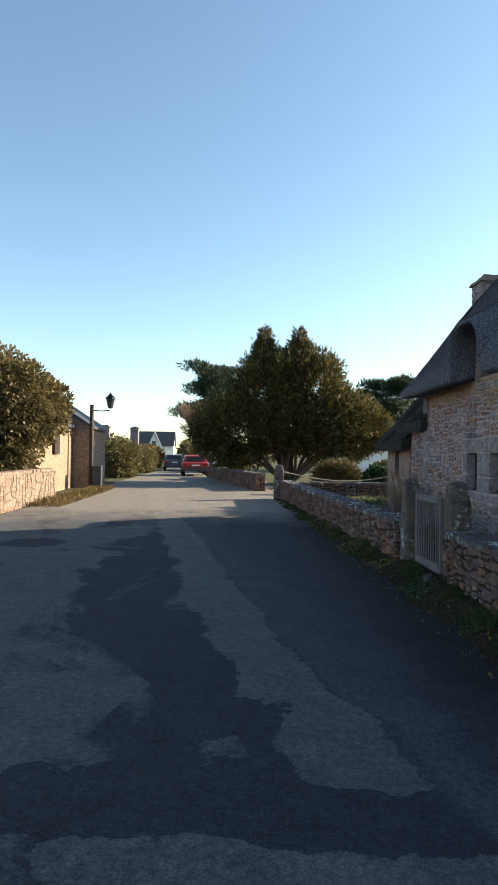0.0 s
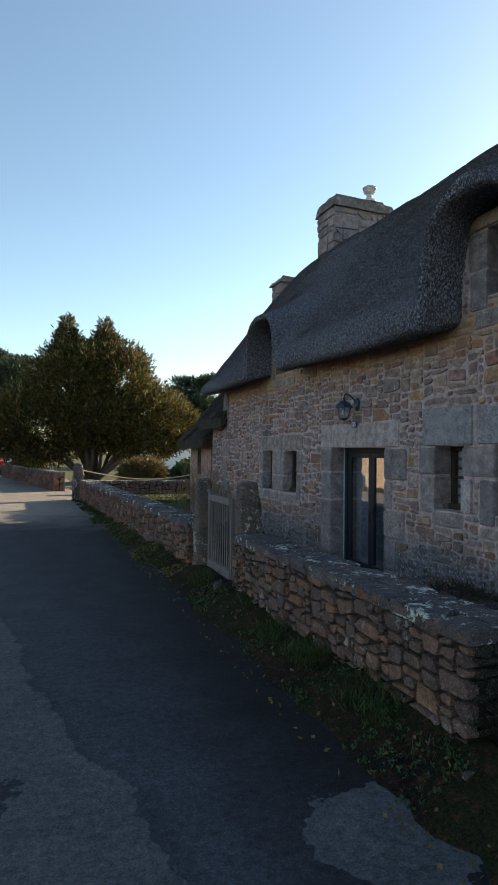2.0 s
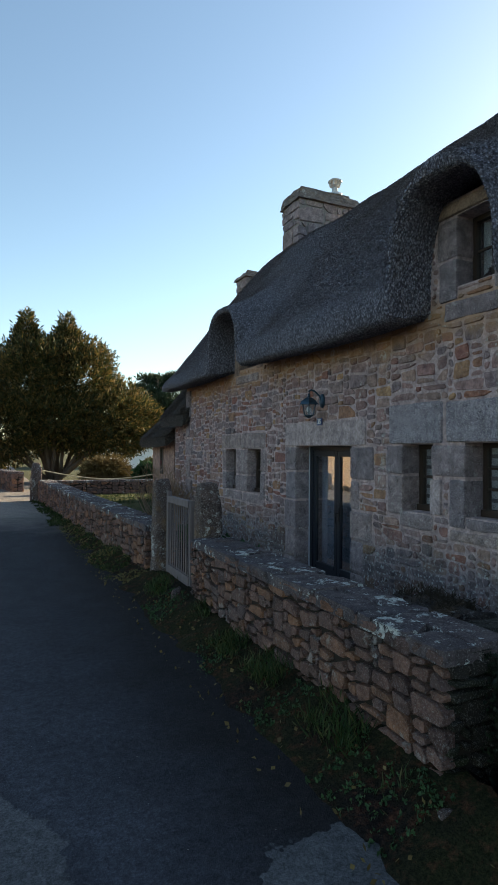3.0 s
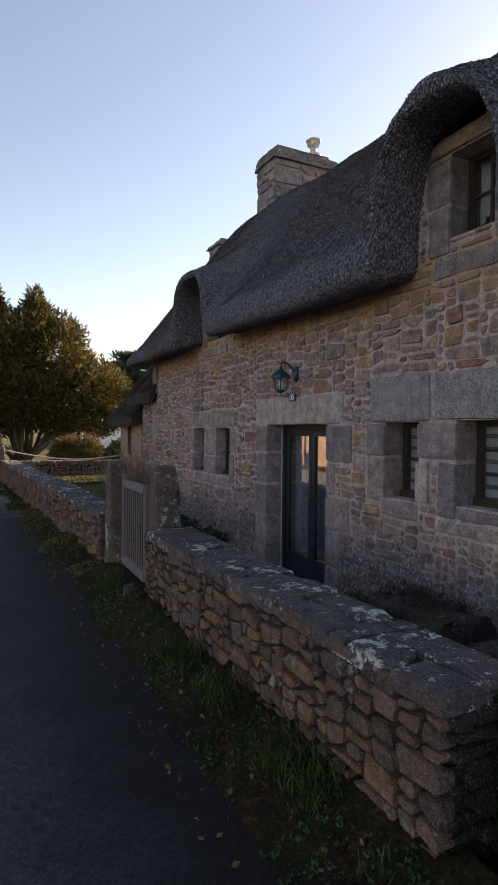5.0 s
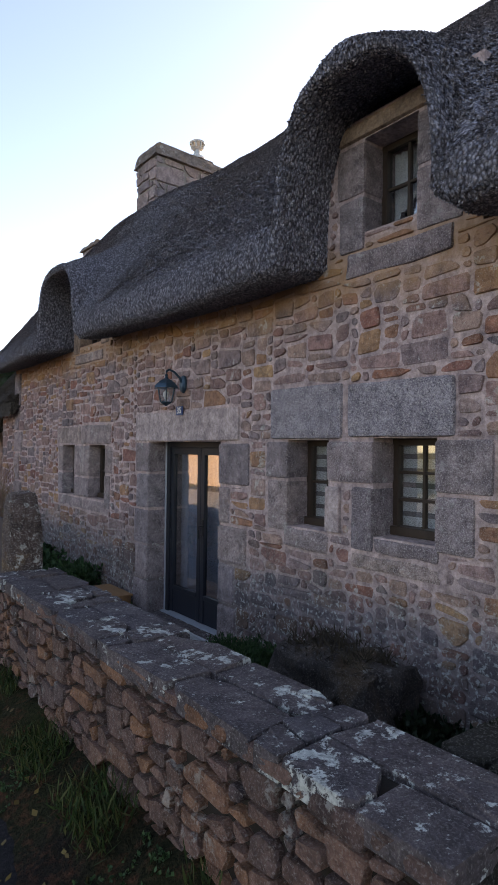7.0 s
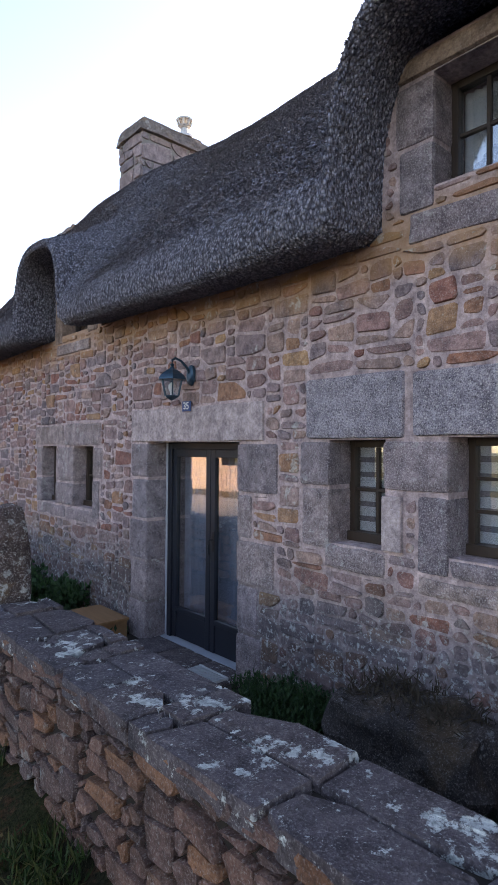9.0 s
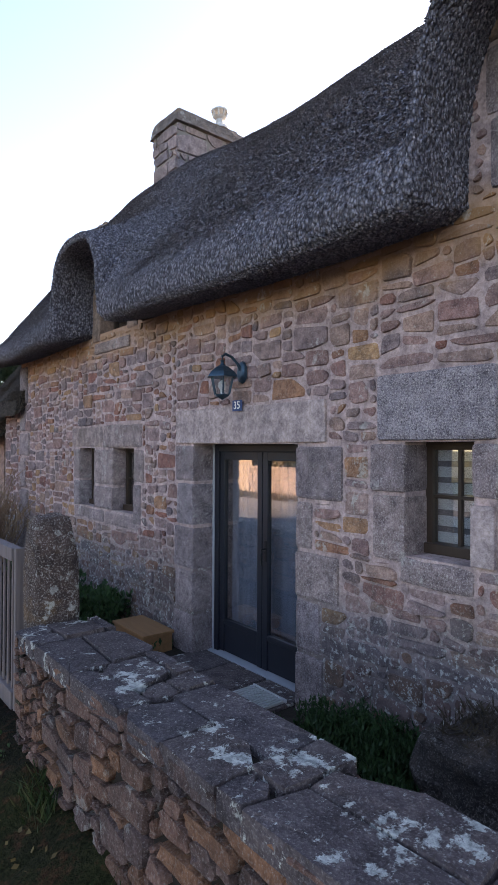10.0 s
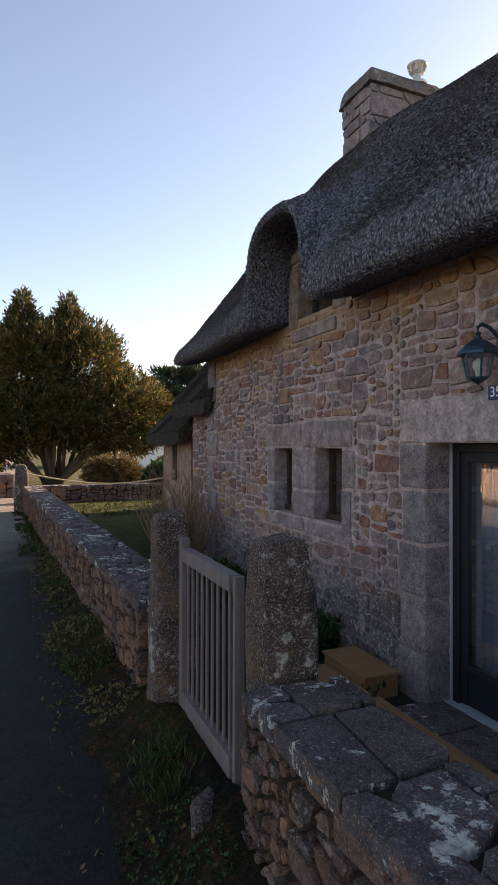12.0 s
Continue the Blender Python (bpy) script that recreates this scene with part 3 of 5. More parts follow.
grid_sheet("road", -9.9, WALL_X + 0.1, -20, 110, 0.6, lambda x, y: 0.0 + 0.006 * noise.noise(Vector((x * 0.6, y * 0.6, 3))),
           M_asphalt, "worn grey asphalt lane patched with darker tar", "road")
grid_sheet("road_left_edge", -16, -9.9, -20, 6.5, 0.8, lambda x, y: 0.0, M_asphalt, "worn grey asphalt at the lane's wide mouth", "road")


def verge_z(x, y):
    e = WALL_X - 0.46 + 0.2 * noise.noise(Vector((y * 0.9, 1, 0))) + 0.1 * noise.noise(Vector((y * 3.5, 5, 0)))
    t = max(0.0, min(1.0, (x - e) / 0.5))
    return -0.02 + (0.21 + 0.05 * noise.noise(Vector((y * 0.8, 9, 0)))) * t ** 1.15 + (0.03 * noise.noise(Vector((x * 5, y * 5, 0))) + 0.02 * noise.noise(Vector((x * 14, y * 14, 0)))) * min(1, t * 3)


grid_sheet("verge", WALL_X - 1.0, WALL_X + 0.12, -7.5, 13, 0.07, verge_z, M_verge, "mossy earth verge strewn with leaves at the wall's foot", "verge")
grid_sheet("garden_bed", WALL_X + 0.2, 0.05, -5.0, -1.75, 0.12, lambda x, y: -0.03 + 0.06 * noise.noise(Vector((x * 3, y * 3, 0))), M_soil, "dark damp soil of the front garden", "soil")
grid_sheet("paved_yard", WALL_X + 0.1, 0.35, -1.75, 5.25, 0.25, lambda x, y: -0.11 + 0.01 * noise.noise(Vector((x * 3, y * 3, 0))), M_soil, "beaten earth yard before the cottage door", "yard")
grid_sheet("lawn", -2.2, 14, 5.2, 19.6, 0.5, lambda x, y: 0.0 + 0.02 * noise.noise(Vector((x, y, 0))), M_lawn, "short grass beside the thatched cottages", "lawn")

# ---- thatched cottage ----
FAR, NEAR = 4.42, -6.6
D1, D2 = 1.27, -3.47
HOLES = {
    "door": (-1.59, -0.11, -0.28, 1.71),
    "window_a": (-2.91, 1.07, -2.48, 1.72),
    "window_b": (-3.79, 1.09, -3.31, 1.73),
    "slit_a": (1.78, 1.0, 2.21, 1.67),
    "slit_b": (0.82, 1.0, 1.31, 1.67),
    "dormer_a": (0.98, 2.95, 1.66, 3.52),
    "dormer_b": (-3.64, 3.1, -3.21, 3.73),
}
cottage = thing("cottage", "long granite cottage with a dark thatched roof and eyebrow dormers", "house", at=(0, 0, 0))
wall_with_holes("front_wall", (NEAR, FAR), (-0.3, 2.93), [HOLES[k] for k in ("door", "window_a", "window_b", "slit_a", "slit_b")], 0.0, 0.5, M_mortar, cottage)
front = bpy.data.objects["front_wall"]
for c, key, top in ((D1, "dormer_a", 3.7), (D2, "dormer_b", 3.88)):
    wall_with_holes("dormer_wall", (c - 0.60, c + 0.60), (2.93, top), [HOLES[key]], 0.0, 0.45, M_mortar, cottage)
part("back_wall", box_bm((5.0, NEAR, -0.3), (5.5, FAR, 2.9)), M_mortar, cottage)
for y0, y1 in ((NEAR, NEAR + 0.5), (FAR - 0.5, FAR)):
    bm = bmesh.new()
    prof = [(0.5, -0.3), (5.0, -0.3), (5.0, 2.9), (2.75, 5.9), (0.5, 3.1)]
    a = [bm.verts.new((x, y0, z)) for x, z in prof]
    b = [bm.verts.new((x, y1, z)) for x, z in prof]
    bm.faces.new(a), bm.faces.new(b[::-1])
    for k in range(5):
        bm.faces.new((a[k], a[(k + 1) % 5], b[(k + 1) % 5], b[k]))
    part("gable_wall", bm, M_granite_joint, cottage)
part("attic_floor", box_bm((0.5, NEAR + 0.5, 2.4), (5.0, FAR - 0.5, 2.55)), M_dark, cottage)
part("room_floor", box_bm((0.5, NEAR + 0.5, -0.25), (5.0, FAR - 0.5, -0.1)), M_dark, cottage)
part("inner_wall", box_bm((3.0, NEAR + 0.5, -0.1), (3.1, FAR - 0.5, 2.4)), M_dark, cottage)

# dressed stones: (y0, y1, z0, z1, proud, material)
G, B, S = M_granite, M_blue_granite, M_smooth_granite
DRESSED = [
    (-1.875, 0.0, 1.71, 2.01, 0.02, S),
    (-0.28, 0.02, 1.38, 1.705, 0.015, G), (-0.28, -0.02, 1.0, 1.375, 0.02, G), (-0.28, 0.03, 0.62, 0.995, 0.015, G), (-0.28, 0.0, 0.25, 0.615, 0.02, G), (-0.28, 0.04, -0.2, 0.245, 0.015, G),
    (-2.02, -1.59, 1.33, 1.70, 0.02, G), (-1.75, -1.59, 0.99, 1.325, 0.015, G), (-1.99, -1.59, 0.66, 0.985, 0.022, G), (-1.82, -1.59, 0.3, 0.655, 0.015, G), (-1.85, -1.59, -0.2, 0.295, 0.02, G),
    (-3.05, -2.28, 1.72, 2.12, 0.03, B), (-3.92, -3.09, 1.73, 2.10, 0.03, B),
    (-2.48, -2.22, 1.42, 1.715, 0.02, G), (-2.48, -2.24, 1.02, 1.415, 0.015, G),
    (-3.31, -2.91, 1.42, 1.715, 0.02, G), (-3.045, -2.91, 1.07, 1.40, 0.03, S), (-3.31, -3.12, 0.98, 1.41, 0.02, G),
    (-4.16, -3.79, 1.4, 1.725, 0.02, G), (-4.05, -3.79, 1.05, 1.395, 0.02, G),
    (-2.93, -2.44, 0.90, 1.065, 0.015, G), (-3.85, -3.12, 0.86, 0.975, 0.01, G), (-3.82, -3.32, 0.98, 1.085, 0.015, G),
    (1.56, 2.43, 1.67, 1.92, 0.015, G), (0.64, 1.55, 1.67, 1.93, 0.015, G),
    (2.21, 2.39, 1.30, 1.665, 0.01, G), (2.21, 2.37, 0.98, 1.295, 0.015, G), (1.31, 1.78, 1.26, 1.665, 0.01, G), (1.31, 1.78, 0.99, 1.255, 0.015, G),
    (0.60, 0.82, 1.32, 1.665, 0.01, G), (0.66, 0.82, 0.9, 1.315, 0.015, G), (1.5, 2.35, 0.84, 0.985, 0.01, G), (0.7, 1.49, 0.83, 0.985, 0.012, G),
    (-3.21, -2.96, 3.36, 3.72, 0.015, G), (-3.21, -2.99, 2.98, 3.355, 0.02, G), (-3.92, -3.64, 3.38, 3.72, 0.015, G), (-3.96, -3.64, 2.98, 3.375, 0.015, G),
    (-4.0, -2.96, 3.73, 3.86, 0.03, M_pale_stone), (-3.9, -3.05, 2.80, 2.975, 0.02, G),
    (1.66, 1.85, 2.86, 3.51, 0.015, M_pale_stone), (0.74, 0.98, 2.9, 3.51, 0.015, M_pale_stone), (0.78, 1.78, 3.52, 3.64, 0.03, M_pale_stone), (0.9, 1.8, 2.72, 2.855, 0.02, G),
    (4.12, 4.44, 2.3, 2.85, 0.03, G), (4.2, 4.44, 1.9, 2.28, 0.025, G), (4.02, 4.44, 1.55, 1.88, 0.03, G), (4.18, 4.44, 1.08, 1.53, 0.025, G), (4.05, 4.44, 0.68, 1.06, 0.03, G), (4.16, 4.44, -0.1, 0.66, 0.02, G),
]
for i, (y0, y1, z0, z1, proud, mat) in enumerate(DRESSED):
    g = 0.012
    back = 0.47 if any(abs(y0 - h[2]) < 0.01 or abs(y1 - h[0]) < 0.01 for h in HOLES.values()) else 0.1
    inset = 0.008 if back > 0.2 else 0
    near_y0 = y0 + (0 if any(abs(y0 - h[2]) < 0.01 for h in HOLES.values()) else g)
    near_y1 = y1 - (0 if any(abs(y1 - h[0]) < 0.01 for h in HOLES.values()) else g)
    lo = (-proud, near_y0 - (inset if near_y0 == y0 and back > 0.2 else 0), z0 + g * 0.6)
    hi = (back, near_y1 + (inset if near_y1 == y1 and back > 0.2 else 0), z1 - g * 0.6)
    part("dressed_stone", box_bm(lo, hi, 0.026 if mat is not S else 0.008, 0.02 if mat is G and back < 0.2 else 0.005, 2, i), mat, front, smooth=False)


# roof: an eave line that rises over each dormer, lofted back to the ridge
RIDGE_X, RIDGE_Z, EAVE_X, SLOPE_TOP = 2.8, 6.45, -0.42, 3.15
DA, TH, TD = 0.60, 0.30, 0.05


def eave_z(y):
    return 2.84 + 0.03 * math.sin(y * 1.1 + 0.5) + 0.02 * y / 4


def eave_samples():
    inner, outer = [], []
    marks = [NEAR - 0.4, D2 - DA, D2 + DA, D1 - DA, D1 + DA, FAR + 0.12]

    def flat(a, b, ao, bo, n):
        for k in range(n):
            t = k / n
            y, yo = a + (b - a) * t, ao + (bo - ao) * t
            near = min(abs(y - m) for m in marks[1:5])
            lift = 0.05 * max(0, 1 - near / 0.08) ** 2
            inner.append((y, eave_z(y) + lift))
            fil = 0.25 * max(0, 1 - min(abs(yo - (m + s)) for m, s in zip(marks[1:5], (-TD, TD, -TD, TD))) / 0.3) ** 2
            outer.append((yo, eave_z(y) + TH - 0.12 * max(0.0, min(1.0, (yo - 1.9) / 1.5)) + fil * 0.4))

    def arch(c, DH, out, lift):
        n = 44
        for k in range(n):
            a = math.pi * (1 - k / n)
            cx, sx = math.cos(a), math.sin(a)
            inner.append((c + DA * math.copysign(abs(cx) ** 0.62, cx), 2.94 + (DH - 0.06) * sx ** 0.85))
            outer.append((c + (DA + TD) * math.copysign(abs(cx) ** out, cx), 3.12 + (DH - 0.16 + lift) * sx ** 0.95))

    flat(marks[0], marks[1], marks[0], D2 - DA - TD, 24)
    arch(D2, 1.02, 1.25, 0.10)
    flat(D2 + DA, D1 - DA, D2 + DA + TD, D1 - DA - TD, 44)
    arch(D1, 0.86, 0.68, 0.03)
    flat(D1 + DA, marks[5], D1 + DA + TD, marks[5], 36)
    inner.append((marks[5], eave_z(marks[5]))), outer.append((marks[5], eave_z(marks[5]) + TH - 0.12))
    return inner, outer


def soft_max(a, b, k=0.6):
    h = max(k - abs(a - b), 0) / k
    return max(a, b) + h * h * k * 0.25


def thatch_rows():
    inner, outer = eave_samples()
    rows = [[(0.44, y, z + 0.34) for y, z in inner], [(0.1, y, z + 0.1) for y, z in inner], [(-0.3, y, z) for y, z in inner]]
    for x, t in ((-0.44, 0.01), (-0.485, 0.12), (-0.50, 0.45), (-0.475, 0.82)):
        rows.append([(x, yi + (yo - yi) * t, zi + (zo - zi) * t) for (yi, zi), (yo, zo) in zip(inner, outer)])
    n = 30
    first = len(rows)
    ys = np.array([yo for yo, zo in outer])
    step = np.abs(np.gradient(ys)) + 1e-5
    for k in range(n + 1):
        x = EAVE_X + (RIDGE_X - EAVE_X) * (k / n)
        row = []
        for yo, zo in outer:
            e = max(0.0, min(1.0, (yo - 1.9) / 1.5))
            e1 = max(0.0, min(1.0, (yo - 0.8) / 1.2))
            e2 = max(0.0, min(1.0, (yo - 3.1) / 1.3))
            swell = 0.40 * e1 * e1 * (3 - 2 * e1) * (1 - 0.75 * e2 * e2 * (3 - 2 * e2))
            main = SLOPE_TOP + (RIDGE_Z - SLOPE_TOP) * (k / n) + 0.13 * math.sin(math.pi * k / n) + swell * math.sin(math.pi * min(1.0, k / n / 0.85)) - e * (0.12 + 0.14 * math.sin(math.pi * min(1.0, k / n / 0.5))) * max(0.0, 1 - k / n / 0.5)
            bump = zo - 0.3 * (1 - max(0.0, min(1.0, (zo - 3.16) / 0.4))) + 0.50 * (x - EAVE_X)
            z = soft_max(main, bump)
            z = min(z, RIDGE_Z + 0.05) if k < n else RIDGE_Z
            row.append((x, yo, z))
        # the swell over a dormer spreads as it runs up the slope
        wide = min(0.42, 0.55 * (x - EAVE_X))
        if wide > 0.02:
            blur = np.exp(-((ys[:, None] - ys[None, :]) / wide) ** 2) * step[None, :]
            row = [(x, yo, float(z)) for (x, yo, _), z in zip(row, blur @ np.array([p[2] for p in row]) / blur.sum(axis=1))]
        rows.append(row)
    for k in range(1, 9):
        rows.append([(RIDGE_X + 2.9 * k / 8, yo, RIDGE_Z - (RIDGE_Z - 3.1) * k / 8) for yo, zo in outer])
    rows.append([(RIDGE_X + 2.7, yo, 2.8) for yo, zo in outer])
    return rows, first, first + n


def build_thatch():
    rows, first, last = thatch_rows()
    verts, n = [], len(rows[0])
    for i, row in enumerate(rows):
        for x, y, z in row:
            p = Vector((x, y, z))
            q = noise.noise_vector(p * 1.4) * 0.025 + noise.noise_vector(p * 7) * 0.010
            verts.append(p + q * (1 if i > 2 else 0.3))
    faces = [(i * n + k, i * n + k + 1, (i + 1) * n + k + 1, (i + 1) * n + k) for i in range(len(rows) - 1) for k in range(n - 1)]
    faces.append(tuple(i * n for i in range(len(rows)))[::-1])
    faces.append(tuple(i * n + n - 1 for i in range(len(rows))))
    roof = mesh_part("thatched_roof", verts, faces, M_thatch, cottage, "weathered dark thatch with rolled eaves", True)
    # reed tufts laid down the slope
    tv, tf = [], []
    g = np.array(verts).reshape(len(rows), n, 3)
    lo = 3
    for i in range(1, last):
        for k in range(n - 1):
            a, b, c, d = (Vector(g[i, k]), Vector(g[i, k + 1]), Vector(g[i + 1, k]), Vector(g[i + 1, k + 1]))
            area = ((b - a).cross(c - a)).length
            if area < 1e-6 or a.y < -5.0:
                continue
            nor = (b - a).cross(c - a).normalized()
            if (nor.dot(Vector(g[6, k] - g[3, k])) > 0 if i < lo else nor.x > 0 if i < lo + 3 else nor.z < 0):
                nor = -nor
            down = ((a + b) - (c + d)).normalized()
            side = nor.cross(down).normalized()
            rim = 0.6 if i < lo + 5 else 1.0
            want = area * 2300 / rim ** 1.5
            for _ in range(int(want) + (rng.random() < want % 1)):
                s, t = rng.random(), rng.random()
                p = a * (1 - s) * (1 - t) + b * s * (1 - t) + c * (1 - s) * t + d * s * t
                w, l = rim * rng.uniform(0.005, 0.011), rim * rng.uniform(0.018, 0.036)
                lift = rim * rng.uniform(0.004, 0.012)
                sk = side * rng.uniform(-0.02, 0.02)
                base = len(tv)
                tv += [p - side * w - nor * 0.004, p + side * w - nor * 0.004, p + side * w * 0.7 + down * l + nor * lift + sk, p - side * w * 0.7 + down * l + nor * lift + sk]
                tv += [tv[base + 2] - nor * (lift + 0.006) - down * 0.004, tv[base + 3] - nor * (lift + 0.006) - down * 0.004]
                tf += [(base, base + 1, base + 2, base + 3), (base + 3, base + 2, base + 4, base + 5)]
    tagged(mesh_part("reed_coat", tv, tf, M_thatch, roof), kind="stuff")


build_thatch()


# ---- masonry of the cottage front ----
Y0, Z0 = -5.0, -0.15
keep_free = [(h[0] - Y0 - 0.005, h[1] - Z0, h[2] - Y0 + 0.005, h[3] - Z0) for h in HOLES.values()]
keep_free += [(y0 - Y0, z0 - Z0, y1 - Y0, z1 - Z0) for y0, y1, z0, z1, proud, mat in DRESSED]
face_stones = rubble_cells(FAR - Y0, 2.93 - Z0, 0.19, 11, 0.5, 0.06, keep_free, 0.15)
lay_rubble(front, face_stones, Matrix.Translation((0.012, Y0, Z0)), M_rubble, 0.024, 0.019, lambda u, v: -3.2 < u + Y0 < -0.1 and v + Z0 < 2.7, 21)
for c, key in ((D1, "dormer_a"), (D2, "dormer_b")):
    y0, z0 = c - 0.6, 2.94
    free = [(HOLES[key][0] - y0, HOLES[key][1] - z0, HOLES[key][2] - y0, HOLES[key][3] - z0)]
    free += [(a - y0, e - z0, b - y0, f - z0) for a, b, e, f, p, m in DRESSED]
    lay_rubble(front, rubble_cells(1.2, 0.74 if key == "dormer_a" else 0.9, 0.17, 5 + int(c), 0.55, 0.05, free), Matrix.Translation((0.012, y0, z0)), M_rubble, 0.026, 0.022, lambda u, v: False, 3)


# ---- door ----
def glazed_door():
    d = thing("door_1", "blue-grey glazed double door with pale curtains inside", "door", kind="structure", at=(0.2, -0.93, -0.1))
    x, y0, y1, z0, z1 = 0.20, -1.59, -0.28, -0.1, 1.71
    def bar(name, a, b, mat=M_door, bev=0.006, lab=""):
        return under(part(name, box_bm(a, b, bev), mat, None, lab), d)
    bar("jamb", (x - 0.005, y1 - 0.03, z0), (x + 0.09, y1, z1), M_frame_pale, 0.004, "pale edge strip")
    bar("jamb", (x, y1 - 0.09, z0), (x + 0.09, y1 - 0.031, z1))
    bar("jamb", (x, y0, z0), (x + 0.09, y0 + 0.06, z1))
    bar("head", (x, y0 + 0.06, z1 - 0.06), (x + 0.09, y1 - 0.09, z1))
    bar("threshold", (x - 0.05, y0, z0 - 0.03), (x + 0.1, y1, z0 + 0.015), M_frame_pale, 0.004, "pale metal threshold")
    mid = (y0 + y1) / 2 - 0.01
    for a, b in ((y0 + 0.06, mid - 0.004), (mid + 0.004, y1 - 0.09)):
        leaf = under(part("leaf", box_bm((x + 0.02, a, z0 + 0.02), (x + 0.065, a + 0.06, z1 - 0.06), 0.006), M_door), d)
        bm = box_bm((x + 0.02, b - 0.06, z0 + 0.02), (x + 0.065, b, z1 - 0.06), 0.006)
        part("stile", bm, M_door, leaf)
        part("top_rail", box_bm((x + 0.02, a + 0.06, z1 - 0.13), (x + 0.065, b - 0.06, z1 - 0.06), 0.004), M_door, leaf)
        part("bottom_panel", box_bm((x + 0.03, a + 0.06, z0 + 0.02), (x + 0.06, b - 0.06, z0 + 0.26), 0.004), M_door, leaf)
        part("bottom_rail", box_bm((x + 0.018, a + 0.06, z0 + 0.255), (x + 0.065, b - 0.06, z0 + 0.30), 0.006), M_door, leaf)
        pane = part("pane", box_bm((x + 0.04, a + 0.06, z0 + 0.30), (x + 0.046, b - 0.06, z1 - 0.13)), M_glass, leaf)
        pane.visible_shadow = False
    hx = x + 0.0
    under(part("handle", tube_bm([(hx + 0.02, mid - 0.05, 0.88), (hx - 0.03, mid - 0.05, 0.88), (hx - 0.032, mid - 0.05, 0.84), (hx - 0.03, mid - 0.052, 0.76)], 0.009, 8), M_iron, None, "black lever handle"), d)
    under(part("handle_plate", box_bm((x + 0.012, mid - 0.065, 0.78), (x + 0.02, mid - 0.035, 0.95), 0.003), M_iron), d)
    # gathered curtains behind the panes
    for a, b, lab in ((y0 + 0.07, mid - 0.03, 1), (mid + 0.0, y1 - 0.10, 2)):
        v, f, n, m = [], [], 40, 8
        for j in range(m + 1):
            z = z0 + 0.18 + (z1 - 0.1 - z0 - 0.18) * j / m
            pull = 0.10 * math.sin(math.pi * j / m)
            for i in range(n + 1):
                t = i / n
                v.append((x + 0.17 + 0.018 * math.sin(t * 46 + lab) + 0.01 * math.sin(t * 17), a + (b - a) * t + (0.03 if lab == 1 else -0.03) * pull, z))
        for j in range(m):
            for i in range(n):
                k = j * (n + 1) + i
                f.append((k, k + 1, k + n + 2, k + n + 1))
        c = under(mesh_part("curtain", v, f, M_curtain, None, "pale gathered voile curtain", True), d)
    return d


glazed_door()


# ---- windows ----
def small_window(name, hole, depth, label, bars=(1, 2), blind=None, mat=M_brown):
    y0, z0, y1, z1 = hole
    w = thing(name, label, "window", kind="structure", at=(depth, (y0 + y1) / 2, z0))
    t = 0.045
    fr = under(part("window_frame", box_bm((depth, y0, z0), (depth + 0.06, y0 + t, z1), 0.004), mat), w)
    part("jamb", box_bm((depth, y1 - t, z0), (depth + 0.06, y1, z1), 0.004), mat, fr)
    part("head", box_bm((depth, y0 + t, z1 - t), (depth + 0.06, y1 - t, z1), 0.004), mat, fr)
    under(part("window_sill", box_bm((depth - 0.03, y0, z0), (depth + 0.06, y1, z0 + 0.06), 0.006), mat), w)
    for k in range(1, bars[0] + 1):
        y = y0 + t + (y1 - y0 - 2 * t) * k / (bars[0] + 1)
        under(part("glazing_bar", box_bm((depth + 0.012, y - 0.011, z0 + 0.06), (depth + 0.045, y + 0.011, z1 - t), 0.003), mat), w)
    for k in range(1, bars[1] + 1):
        z = z0 + 0.06 + (z1 - z0 - 0.06 - t) * k / (bars[1] + 1)
        under(part("glazing_bar", box_bm((depth + 0.014, y0 + t, z - 0.010), (depth + 0.043, y1 - t, z + 0.010), 0.003), mat), w)
    pane = under(part("pane", box_bm((depth + 0.026, y0 + t, z0 + 0.06), (depth + 0.031, y1 - t, z1 - t)), M_glass), w)
    pane.visible_shadow = False
    if blind == "stripes":
        zz, k = z0 + 0.06, 0
        while zz < z1 - t:
            h = 0.062 if k % 2 == 0 else 0.034
            under(part("blind_band", box_bm((depth + 0.075, y0 + 0.03, zz), (depth + 0.080, y1 - 0.03, min(zz + h, z1 - t))), M_lace if k % 2 == 0 else M_band, None, "white band of a striped blind" if k % 2 == 0 else "grey band of a striped blind"), w)
            zz += h
            k += 1
    elif blind == "lace":
        v, f, n = [], [], 24
        for i in range(n + 1):
            y = y0 + 0.03 + (y1 - y0 - 0.06) * i / n
            low = z0 + 0.08 + 0.16 * (1 - abs(2 * i / n - 1)) ** 0.7
            x = depth + 0.09 + 0.012 * math.sin(i * 1.9)
            v += [(x, y, low), (x, y, z1 - t)]
        for i in range(n):
            f.append((2 * i, 2 * i + 2, 2 * i + 3, 2 * i + 1))
        under(mesh_part("curtain", v, f, M_lace, None, "white lace curtain", True), w)
    return w


small_window("window_1", HOLES["window_a"], 0.20, "small dark-framed window with a striped blind", (1, 1), "stripes")
small_window("window_2", HOLES["window_b"], 0.20, "small dark-framed window with a striped blind", (1, 2), "stripes")
small_window("window_3", HOLES["slit_a"], 0.15, "narrow window deep in granite jambs", (0, 1))
small_window("window_4", HOLES["slit_b"], 0.15, "narrow window deep in granite jambs", (0, 1))
small_window("window_5", HOLES["dormer_a"], 0.16, "dormer window under the thatch with a dark frame", (1, 1))
small_window("window_6", HOLES["dormer_b"], 0.18, "dormer window with a white lace curtain", (1, 1), "lace")


